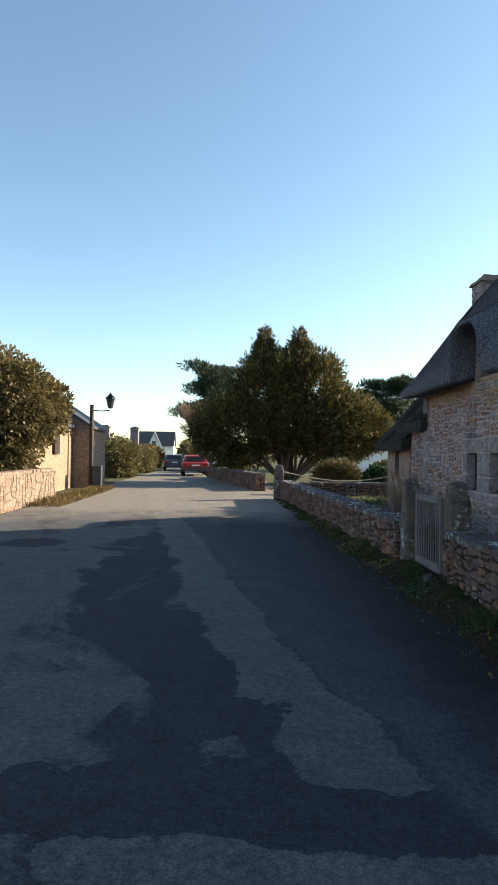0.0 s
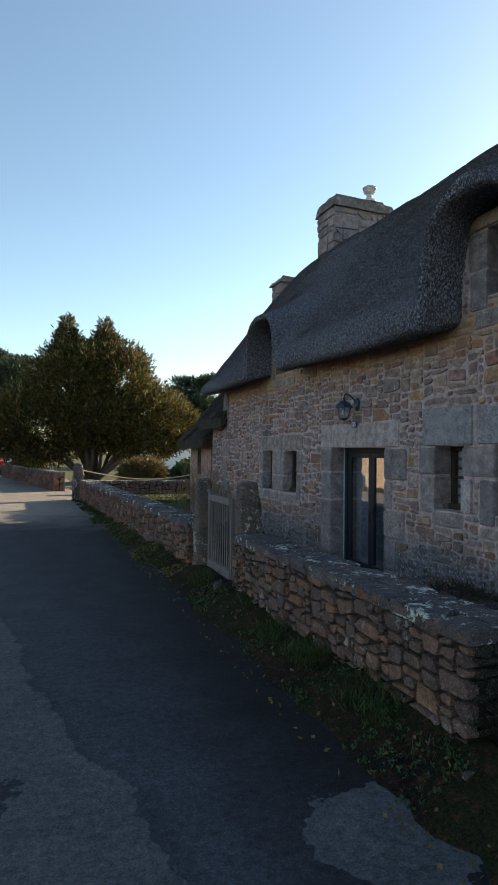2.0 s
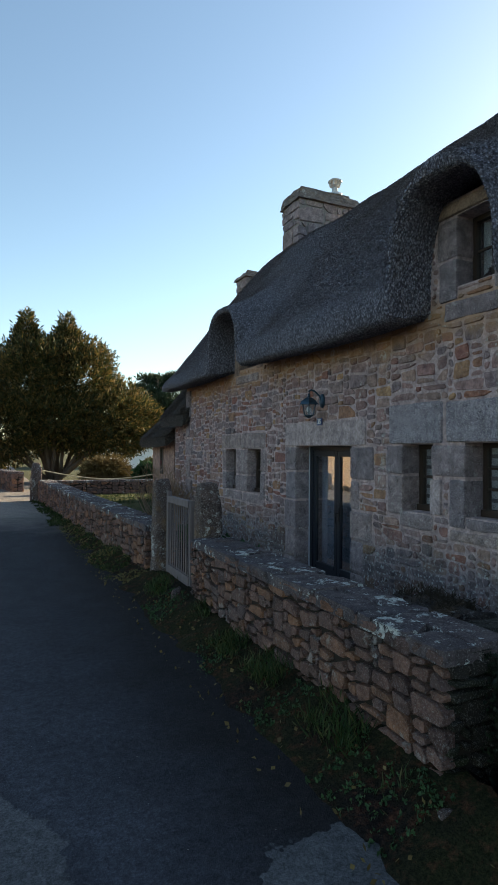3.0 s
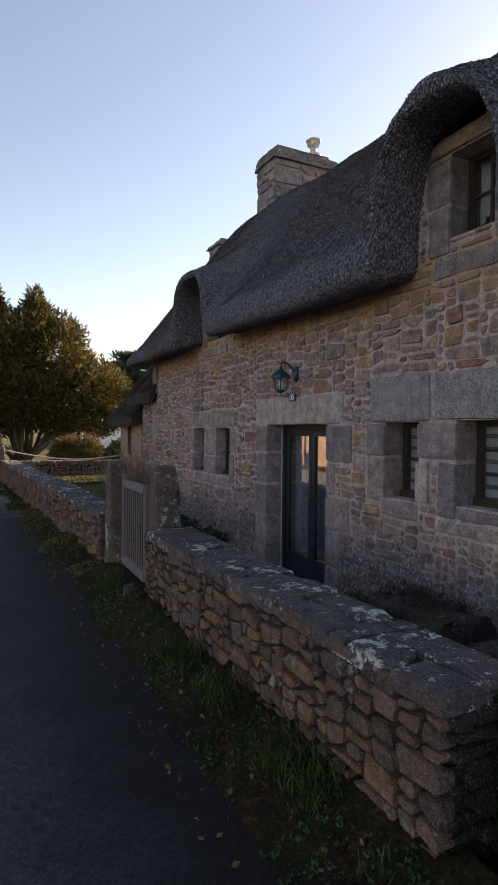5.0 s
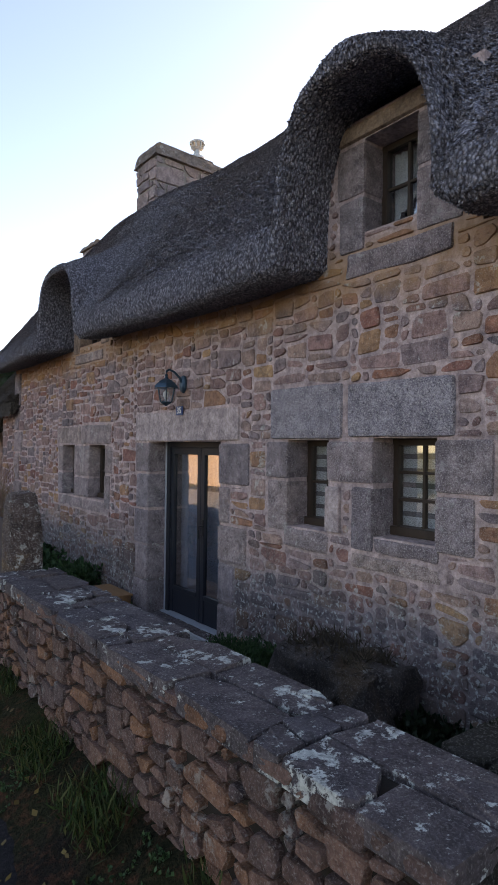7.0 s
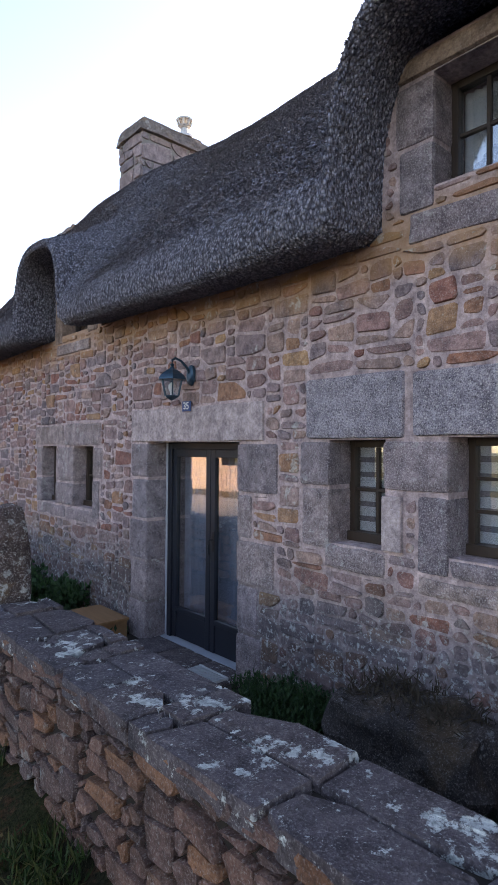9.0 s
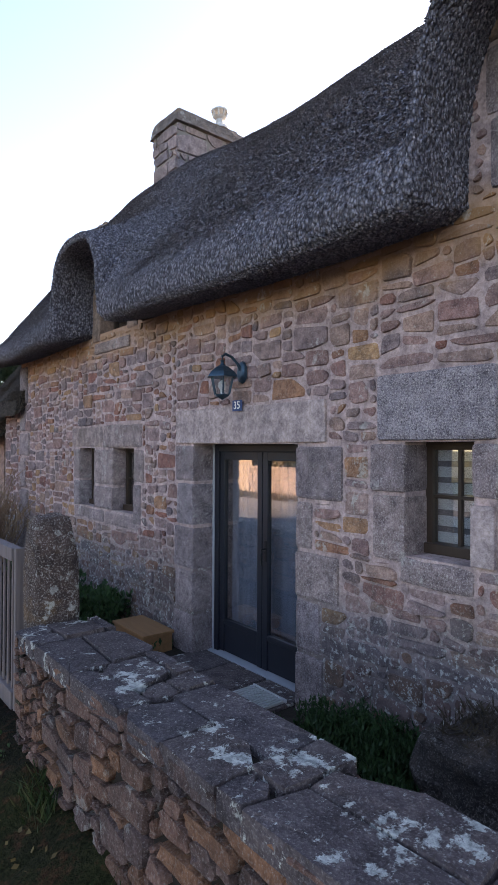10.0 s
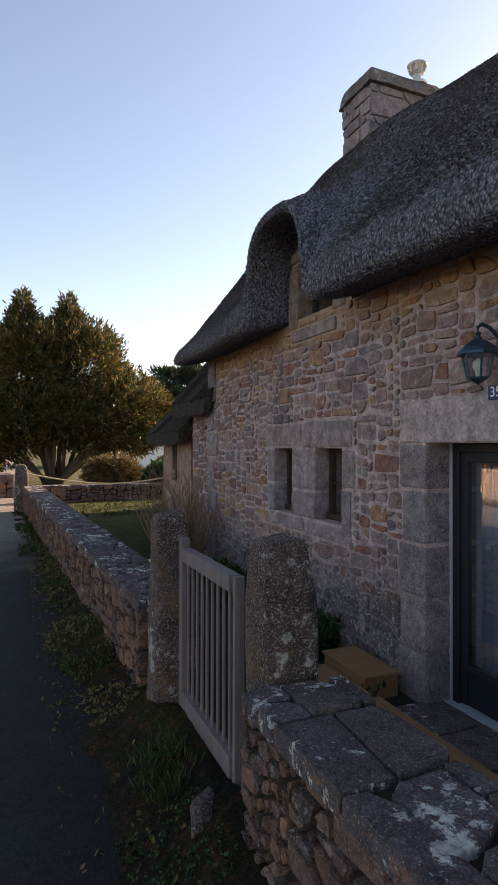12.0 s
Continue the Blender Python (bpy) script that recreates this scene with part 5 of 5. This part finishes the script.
# ---- neighbour cottages beyond the front ----
def gable_house(name, label, x0, x1, y0, y1, eave, ridge, wall_mat, roof_mat, over=0.3, thick=0.28, windows=(), along='y', stones=0, category="house"):
    """A plain house with its ridge along y (or x)."""
    h = thing(name, label, category, at=((x0 + x1) / 2, (y0 + y1) / 2, 0))
    bm = bmesh.new()
    if along == 'y':
        prof = [(x0, -0.1), (x1, -0.1), (x1, eave), ((x0 + x1) / 2, ridge), (x0, eave)]
        ends = [[(x, y, z) for x, z in prof] for y in (y0, y1)]
    else:
        prof = [(y0, -0.1), (y1, -0.1), (y1, eave), ((y0 + y1) / 2, ridge), (y0, eave)]
        ends = [[(x, y, z) for y, z in prof] for x in (x0, x1)]
    a, b = [[bm.verts.new(p) for p in e] for e in ends]
    bm.faces.new(a), bm.faces.new(b[::-1])
    for k in range(5):
        bm.faces.new((a[k], a[(k + 1) % 5], b[(k + 1) % 5], b[k]))
    wall = under(part("wall", bm, wall_mat), h)
    bm = bmesh.new()
    lo, hi, mid = (x0, x1, (x0 + x1) / 2) if along == 'y' else (y0, y1, (y0 + y1) / 2)
    s = (ridge - eave) / (mid - lo)
    prof = [(lo - over, eave - s * over), (mid, ridge), (hi + over, eave - s * over), (hi + over, eave - s * over + thick), (mid, ridge + thick * 1.2), (lo - over, eave - s * over + thick)]
    n = 10
    rings = []
    for j in range(n + 1):
        t = j / n
        if along == 'y':
            y = y0 - over + (y1 - y0 + 2 * over) * t
            rings.append([bm.verts.new((u, y, z)) for u, z in prof])
        else:
            x = x0 - over + (x1 - x0 + 2 * over) * t
            rings.append([bm.verts.new((x, u, z)) for u, z in prof])
    for q, r in zip(rings, rings[1:]):
        for k in range(6):
            bm.faces.new((q[k], q[(k + 1) % 6], r[(k + 1) % 6], r[k]))
    bm.faces.new(rings[0]), bm.faces.new(rings[-1][::-1])
    bmesh.ops.bevel(bm, geom=[e for e in bm.edges if e.calc_length() < 0.5], offset=0.05, segments=2, affect='EDGES')
    if thick > 0.2:
        for v in bm.verts:
            v.co += 0.03 * noise.noise_vector(v.co * 2)
    roof = under(part("roof", bm, roof_mat, None, smooth=False), h)
    if roof_mat is M_old_thatch:
        # reed tufts on the slope that faces the lane
        a, b = Vector((lo - over, 0, eave - s * over + thick)), Vector((mid, 0, ridge + thick * 1.2))
        up = (b - a).normalized()
        nor = Vector((-up.z, 0, up.x))
        side = Vector((0, 1, 0))
        rr, tv, tf = random.Random(int(ridge * 100)), [], []
        for _ in range(int((b - a).length * 0.7 * (y1 - y0 + 2 * over) * 2100)):
            p = a.lerp(b, rr.random() * 0.7) + Vector((0, rr.uniform(y0 - over, y1 + over), 0)) - h.location
            w, ln, lift = rr.uniform(0.005, 0.013), rr.uniform(0.018, 0.04), rr.uniform(0.004, 0.009)
            k = len(tv)
            tv += [p - side * w - nor * 0.02, p + side * w - nor * 0.02, p + side * w * 0.7 - up * ln + nor * lift, p - side * w * 0.7 - up * ln + nor * lift]
            tv += [tv[k + 2] - nor * 0.02, tv[k + 3] - nor * 0.02]
            tf += [(k, k + 1, k + 2, k + 3), (k + 3, k + 2, k + 4, k + 5)]
        coat = tagged(mesh_part("reed_coat", tv, tf, M_old_thatch, roof), kind="stuff")
        coat.matrix_parent_inverse = Matrix.Translation(h.location)
    for axis, at, u0, z0, u1, z1 in windows:
        if axis == 'x':
            lo_, hi_ = (at - 0.02, u0, z0), (at + 0.1, u1, z1)
        else:
            lo_, hi_ = (u0, at - 0.02, z0), (u1, at + 0.1, z1)
        w = under(part("window", box_bm(lo_, hi_, 0.01), M_brown), h)
        shrink = 0.05
        if axis == 'x':
            part("pane", box_bm((at - 0.026, u0 + shrink, z0 + shrink), (at - 0.018, u1 - shrink, z1 - shrink)), M_car_glass, w)
        else:
            part("pane", box_bm((u0 + shrink, at - 0.026, z0 + shrink), (u1 - shrink, at - 0.018, z1 - shrink)), M_car_glass, w)
    if stones:
        off = Vector((x0 + 0.012, y0, -0.05)) - h.location
        free = [(u0 - y0, z0, u1 - y0, z1 + 0.1) for ax, at, u0, z0, u1, z1 in windows if ax == 'x']
        lay_rubble(h, rubble_cells(y1 - y0, eave, 0.2, stones, 0.52, 0.1, free), Matrix.Translation(off), M_rubble, 0.026, 0.022, lambda u, v: False, stones)
    return h


gable_house("second_cottage", "granite cottage with a thatched roof joined to the first", 0.16, 4.4, 4.46, 5.75, 2.5, 5.0, M_mortar, M_old_thatch, 0.3, 0.24, (), 'y', 131)
chimney("small stone chimney on the second cottage", 2.3, 3.1, 6.7, 7.35, 2.6, 6.38, 37)
gable_house("annex", "low ochre stone annex under dark thatch", 0.22, 3.4, 6.06, 7.95, 1.98, 3.4, M_annex_wall, M_old_thatch, 0.3, 0.24, (('x', 0.22, 6.95, 1.05, 7.2, 1.72),), 'y')
gable_house("lane_house", "limewashed cottage with a slate roof catching the sun", -16.5, -11.0, 13.2, 18.2, 2.7, 4.0, M_ochre_wall, M_slate, 0.15, 0.12, (('x', -10.99, 15.2, 1.5, 15.9, 2.4),), 'y')
gable_house("lane_house", "grey rendered cottage set beside the lamp post", -15.6, -10.2, 18.3, 21.6, 2.7, 4.4, M_pale_stone, M_slate, 0.15, 0.12, (), 'y')
gable_house("far_house", "low stone house with chimneys down the lane", -22, -14.0, 44, 56, 2.3, 3.5, M_pale_stone, M_slate, 0.2, 0.12, (), 'y')
chimney("dark stone chimney of the far house", -15.6, -14.8, 47, 47.8, 2.6, 4.1, 38)
chimney("dark stone chimney of the far house", -13.6, -12.8, 52, 52.8, 1.6, 4.2, 39)
gable_house("white_house", "white gabled house with a dark slate roof closing the lane", -24.4, -20.2, 150, 154, 2.4, 6.9, M_white, M_slate, 0.25, 0.2, (('y', 149.99, -22.8, 3.2, -21.8, 4.6),), 'y')
gable_house("white_house", "long white house wing under a dark slate roof", -29, -17.5, 154.1, 161, 3.6, 7.2, M_white, M_slate, 0.3, 0.2, (), 'x')
gable_house("garden_house", "white rendered house glimpsed behind the tree", 5.5, 13, 44, 50, 2.6, 4.6, M_white, M_slate, 0.3, 0.2, (('y', 43.99, 7, 1.0, 8, 2.1),), 'x')

low_wall("corner_wall", "sunlit pale stone wall at the lane's mouth", 6.2, 0.4, 1.02, Matrix.Translation((-10.0, 12.2, 0)) @ Matrix.Rotation(radians(180), 4, 'Z'), 57, lambda u, v: False, 0.3, 0.5, mat=M_pale_stone, cap_mat=M_pale_stone, core_mat=M_pale_joint, depth=0.03)
low_wall("rubble_wall", "low rubble wall bounding the lit lawn", 9.0, 0.5, 0.5, Matrix.Translation((7.0, 14.8, 0)) @ Matrix.Rotation(radians(90), 4, 'Z'), 59, lambda u, v: False, 0.26, 0.55)
low_wall("far_lane_wall", "low stone wall under the evergreen tree", 14.0, 0.45, 0.75, Matrix.Translation((-2.9, 17.0, 0)) @ Matrix.Rotation(radians(10), 4, 'Z'), 63, lambda u, v: False, 0.3, 0.5)

pillar = stone_post("pale rounded granite bollard at the wall's far end", (-2.5, 12.45, 0.0), (-2.16, 12.8, 1.2), 15, 0.35)
pillar.name = "bollard"
tagged(pillar, "", "bollard")
del pillar["group"]
rope = thing("rope", "thick pale rope slung across the lawn entrance", "rope", at=(-2.2, 12.6, 1.0))
under(part("strand", tube_bm([(-2.2 + 4.4 * t / 14, 12.65 + 0.7 * t / 14, 0.98 - 0.28 * math.sin(math.pi * t / 14) - 0.1 * t / 14) for t in range(15)], 0.022, 6), M_rope), rope)
stone_post("granite bollard that holds the rope's other end", (2.15, 13.2, 0.0), (2.4, 13.45, 1.0), 16, 0.3).name = "bollard"


# ---- street furniture and cars ----
def street_lamp():
    l = thing("street_lamp", "black lantern on a bracket from a tall post", "street lamp", at=(-10.08, 17.9, 0))
    x, y = -10.08, 17.9
    under(part("post", tube_bm([(x, y, 0), (x, y, 2), (x, y, 3.66)], [0.10, 0.09, 0.08], 10), M_brown), l)
    under(part("bracket", tube_bm([(x, y, 3.42), (x + 0.4, y, 3.39), (x + 0.77, y, 3.42), (x + 0.8, y, 3.52)], 0.025, 6), M_iron), l)
    lx = x + 0.8
    under(part("lantern", lathe_bm([(0.10, 0.0), (0.19, 0.40), (0.17, 0.41)], (lx, y, 3.52), 6), M_car_glass, None, "glazed lantern body"), l)
    under(part("cap", lathe_bm([(0.24, 0.40), (0.22, 0.44), (0.06, 0.62), (0.02, 0.66), (0.0, 0.74)], (lx, y, 3.52), 6), M_iron), l)
    under(part("utility_box", box_bm((x + 0.12, y - 0.3, 0.0), (x + 0.5, y + 0.05, 1.0), 0.02), M_slate, None, "grey utility box at its foot"), l)


street_lamp()


def car(label, x, y, turn, paint, group="parked cars"):
    c = thing("car", label, "car", group, at=(0, 0, 0))
    w, length = 0.86, 4.1
    prof = [(-2.05, 0.35), (-2.05, 0.75), (-1.95, 0.92), (-1.6, 0.98), (-1.25, 1.38), (-0.3, 1.46), (0.45, 1.40), (1.05, 0.98), (1.85, 0.85), (2.05, 0.65), (2.05, 0.35)]
    bm = bmesh.new()
    rings = []
    for s in (-1, -0.9, 0.9, 1):
        ring = []
        for yy, zz in prof:
            tuck = 0.82 if zz > 1.2 else 1.0
            ring.append(bm.verts.new((s * w * tuck * (1 if abs(s) == 1 else 1.0), yy * (1 if abs(s) < 1 else 0.985), zz if abs(s) < 1 else zz - 0.03)))
        rings.append(ring)
    n = len(prof)
    for q, r in zip(rings, rings[1:]):
        for k in range(n):
            bm.faces.new((q[k], q[(k + 1) % n], r[(k + 1) % n], r[k]))
    bm.faces.new(rings[0]), bm.faces.new(rings[-1][::-1])
    part("body", bm, paint, c)
    bm = bmesh.new()
    bm.faces.new([bm.verts.new(p) for p in ((-0.6, -1.615, 1.02), (0.6, -1.615, 1.02), (0.56, -1.30, 1.34), (-0.56, -1.30, 1.34))])
    bmesh.ops.solidify(bm, geom=bm.faces[:], thickness=0.02)
    part("rear_window", bm, M_car_glass, c)
    part("rear_bumper", box_bm((-0.84, -2.12, 0.35), (0.84, -2.0, 0.58), 0.03), M_grey_car, c)
    part("number_plate", box_bm((-0.26, -2.09, 0.70), (0.26, -2.05, 0.80), 0.005), M_white, c)
    for s in (-1, 1):
        part("tail_lamp", box_bm((s * 0.68 - 0.14, -2.08, 0.68), (s * 0.68 + 0.14, -1.98, 0.88), 0.02), M_lamp_red, c)
        part("side_window", box_bm((s * 0.73 - 0.03, -1.1, 1.02), (s * 0.73 + 0.03, 0.7, 1.30), 0.02), M_car_glass, c)
        for yy in (-1.3, 1.3):
            wh = part("wheel", lathe_bm([(0.2, -0.1), (0.3, -0.1), (0.31, 0.0), (0.3, 0.1), (0.2, 0.1)], (0, 0, 0), 16), M_tyre, c)
            wh.matrix_local = Matrix.Translation((s * 0.80, yy, 0.31)) @ Matrix.Rotation(radians(90), 4, 'Y')
    c.matrix_world = pose(x, y, 0, 0, 0, turn)
    return c


car("red hatchback parked at the lane's edge", -6.3, 34.0, 6, M_red_car)
car("dark car parked beyond the red one", -8.6, 45.0, 6, M_grey_car)
car("dark car half hidden behind the red one", -5.4, 41.0, 6, M_grey_car)
sign = thing("road_sign", "white panel on a short post by the far wall", "sign", at=(-4.5, 30.0, 0))
under(part("post", tube_bm([(-4.5, 30, 0), (-4.5, 30, 1.6)], 0.04, 8), M_fleuron), sign)
under(part("panel", box_bm((-4.85, 29.95, 0.95), (-4.15, 29.99, 1.75), 0.02), M_white), sign)


# ---- front garden ----
M_trough = stone_material("mossy_trough_stone", [(0.0, (0.07, 0.06, 0.05)), (1.0, (0.08, 0.07, 0.06))], lichen=0.3, dark=0.5, bump=1.0, ochre=0.2)


def trough():
    t = thing("stone_trough", "mossy granite trough with withered plants", "trough", at=(-0.32, -3.33, 0.0))
    bm = box_bm((-0.54, -3.74, -0.05), (-0.06, -2.92, 0.40), 0.06, 0.07, 5, 5)
    under(part("basin", bm, M_trough, None), t)
    r = random.Random(5)
    pts = [Vector((r.uniform(-0.48, -0.1), r.uniform(-3.68, -2.98), 0.41)) for _ in range(160)]
    under(spray(pts, [Vector((0, 0, 1))] * len(pts), M_withered, "withered_plant", None, 0.07, 0.004, 6, 5, 0.4, 1.0), t)


trough()


def herb_patch(name, label, box, n, mat, size, width, seed, lift=0.0, category="plant", thin=-0.2):
    r = random.Random(seed)
    x0, x1, y0, y1, z = box
    pts = []
    for _ in range(n):
        x, y = r.uniform(x0, x1), r.uniform(y0, y1)
        if noise.noise(Vector((x * 2.2, y * 2.2, seed))) > thin:
            pts.append(Vector((x, y, z(x, y) if callable(z) else z + r.uniform(0, lift))))
    ob = spray(pts, [Vector((0, 0, 1))] * len(pts), mat, name, None, size, width, seed, 5, -0.2, 0.9)
    tagged(ob, label, category, kind="stuff")


herb_patch("garden_herbs", "feathery dark green herbs in the shaded bed", (-0.85, -0.06, -2.95, -2.0, 0.0), 4200, M_herb, 0.035, 0.006, 111, 0.16)
herb_patch("garden_herbs", "thin weeds in the dark garden bed", (-1.35, -0.1, -4.7, -2.7, 0.0), 1500, M_herb, 0.04, 0.008, 112, 0.06)
herb_patch("bed_ivy", "dark ivy filling the bed under the windows", (-0.9, -0.05, -4.7, -3.5, 0.0), 2200, M_dark_ivy, 0.04, 0.016, 125, 0.14, thin=-0.3)
herb_patch("bed_ivy", "dark ivy low over the damp bed", (-1.35, -0.55, -4.7, -2.6, 0.0), 1800, M_dark_ivy, 0.04, 0.018, 126, 0.10, thin=-0.3)
herb_patch("wall_weeds", "long thin grass along the wall's foot", (WALL_X - 0.22, WALL_X - 0.01, -5.0, -0.4, verge_z), 1100, M_grass, 0.085, 0.004, 113, thin=0.1)
herb_patch("wall_weeds", "low moss and clover along the wall's foot", (WALL_X - 0.42, WALL_X - 0.02, -5.2, 0.0, verge_z), 1700, M_herb, 0.018, 0.007, 119, thin=0.05)
herb_patch("verge_grass", "rough grass and moss along the lane wall", (WALL_X - 0.5, WALL_X - 0.05, 0.2, 6.0, verge_z), 1200, M_grass, 0.04, 0.006, 114, thin=0.0)
herb_patch("wall_weeds", "mossy weeds along the lane wall", (WALL_X - 0.55, WALL_X - 0.05, 0.0, 7.0, verge_z), 1500, M_hedge, 0.022, 0.012, 120)
herb_patch("verge_grass", "rough grass and moss along the lane wall", (-2.5, -2.0, 6.0, 12.4, verge_z), 900, M_grass, 0.06, 0.012, 115)
herb_patch("lawn_grass", "sunlit grass tufts on the lawn", (-2.0, 6.0, 10.8, 14.2, 0.0), 1800, M_grass, 0.06, 0.010, 116)
herb_patch("door_weeds", "small herbs beside the cottage door", (-0.35, -0.05, -0.25, 0.0, -0.1), 120, M_herb, 0.06, 0.014, 117, 0.06)
herb_patch("corner_grass", "dry grass at the foot of the corner wall", (-9.95, -9.0, 9.0, 18.0, 0.0), 1200, M_dry_leaf, 0.14, 0.014, 118)

step = thing("wooden_step", "weathered larch plank box step beside the door", "step", at=(-0.6, 0.1, -0.1))
under(part("riser", box_bm((-0.64, -0.14, -0.12), (-0.60, 0.42, -0.03), 0.005), M_plank), step)
under(part("tread", box_bm((-0.66, -0.16, -0.03), (-0.374, 0.44, -0.004), 0.006), M_plank), step)
under(part("upper_riser", box_bm((-0.36, -0.06, -0.12), (-0.33, 0.50, 0.045), 0.005), M_plank), step)
under(part("upper_tread", box_bm((-0.37, -0.08, 0.045), (-0.06, 0.52, 0.07), 0.006), M_plank), step)
for y in (-0.135, 0.385):
    under(part("side_board", box_bm((-0.60, y, -0.12), (-0.374, y + 0.03, -0.032), 0.004), M_plank), step)
for y in (-0.055, 0.465):
    under(part("side_board", box_bm((-0.328, y, -0.12), (-0.07, y + 0.03, 0.043), 0.004), M_plank), step)
edge = tagged(part("edging_board", box_bm((-0.39, -1.95, -0.13), (-0.31, -0.17, -0.03), 0.006), M_plank), "pale larch board edging the doorstep", "board")
for y0, y1 in ((-1.55, -1.12), (-1.10, -0.68), (-0.66, -0.24)):
    tagged(part("doorstep_slab", box_bm((-0.305, y0, -0.14), (0.14, y1, -0.085), 0.012, 0.006, 1, int(y0 * 10)), M_cap), "grey stone slab before the door", "paving slab", "doorstep slabs")
grate = thing("floor_grate", "galvanised metal grating at the doorstep", "grate", at=(-0.16, -1.35, -0.08))
for k in range(12):
    under(part("bar", box_bm((-0.27, -1.52 + 0.03 * k, -0.085), (-0.05, -1.508 + 0.03 * k, -0.065)), M_fleuron), grate)
for x in (-0.282, -0.05):
    under(part("rim", box_bm((x, -1.53, -0.085), (x + 0.012, -1.17, -0.06)), M_fleuron), grate)

# leafless shrub at the corner of the cottage
shrub = thing("bare_shrub", "leafless brown twiggy shrub against the cottage corner", "shrub", at=(-0.45, 4.3, -0.05))
r = random.Random(12)
bms = []
for k in range(80):
    a = Vector((-0.45 + r.uniform(-0.12, 0.12), 4.3 + r.uniform(-0.15, 0.15), -0.1))
    b = a + Vector((r.uniform(-0.55, 0.45), r.uniform(-0.7, 0.6), r.uniform(0.8, 1.55)))
    bms.append(limb(a, b, 0.012, 0.003, 0.5, k, 5, 4))
    for j in range(3):
        s = a.lerp(b, r.uniform(0.4, 0.9))
        bms.append(limb(s, s + Vector((r.uniform(-0.25, 0.25), r.uniform(-0.25, 0.25), r.uniform(0.1, 0.35))), 0.006, 0.002, 0.4, k + j, 3, 3))
under(part("twig_work", join_bms(bms), M_twig, None), shrub)

herb_patch("foot_plants", "dark leafy plants along the cottage foot", (-0.45, -0.04, 0.75, 3.6, -0.1), 1400, M_herb, 0.06, 0.02, 121, 0.3)
hedge("ivy_shrub", "dark ivy mound grown against the wall's mossy end", (-1.8, -6.7, 0), (0.0, -5.12, 0.85), M_dark_ivy, 3500, 124, 0.06, 0.03)
herb_patch("moss_drape", "dark moss hanging over the wall's mossy end", (-1.62, -0.02, -5.17, -5.08, 0.05), 3200, M_dark_ivy, 0.018, 0.007, 122, 0.66, thin=-0.4)

r = random.Random(44)
for lo, hi in (((-1.97, -1.32, 0.02), (-1.84, -1.1, 0.17)), ((-1.98, -5.24, 0.0), (-1.86, -5.1, 0.12))):
    bm = box_bm(lo, hi, 0.03, 0.05, 3, lo[1])
    tagged(part("fieldstone", bm, M_post, None), "loose grey fieldstone lying at the wall's foot", "stone", "loose stones")
leaves = [Vector((r.uniform(WALL_X - 0.6, WALL_X - 0.1), y, 0.0)) for y in (r.uniform(-6.0, 4.0) for _ in range(420))]
leaves = [Vector((p.x, p.y, max(0.006, verge_z(p.x, p.y) + 0.008))) for p in leaves]
tagged(spray(leaves, [Vector((0, 0, 1))] * len(leaves), M_dry_leaf, "leaf_litter", None, 0.03, 0.012, 45, 1, 0.0, 3.0), "scattered brown leaves on the verge", "leaves")
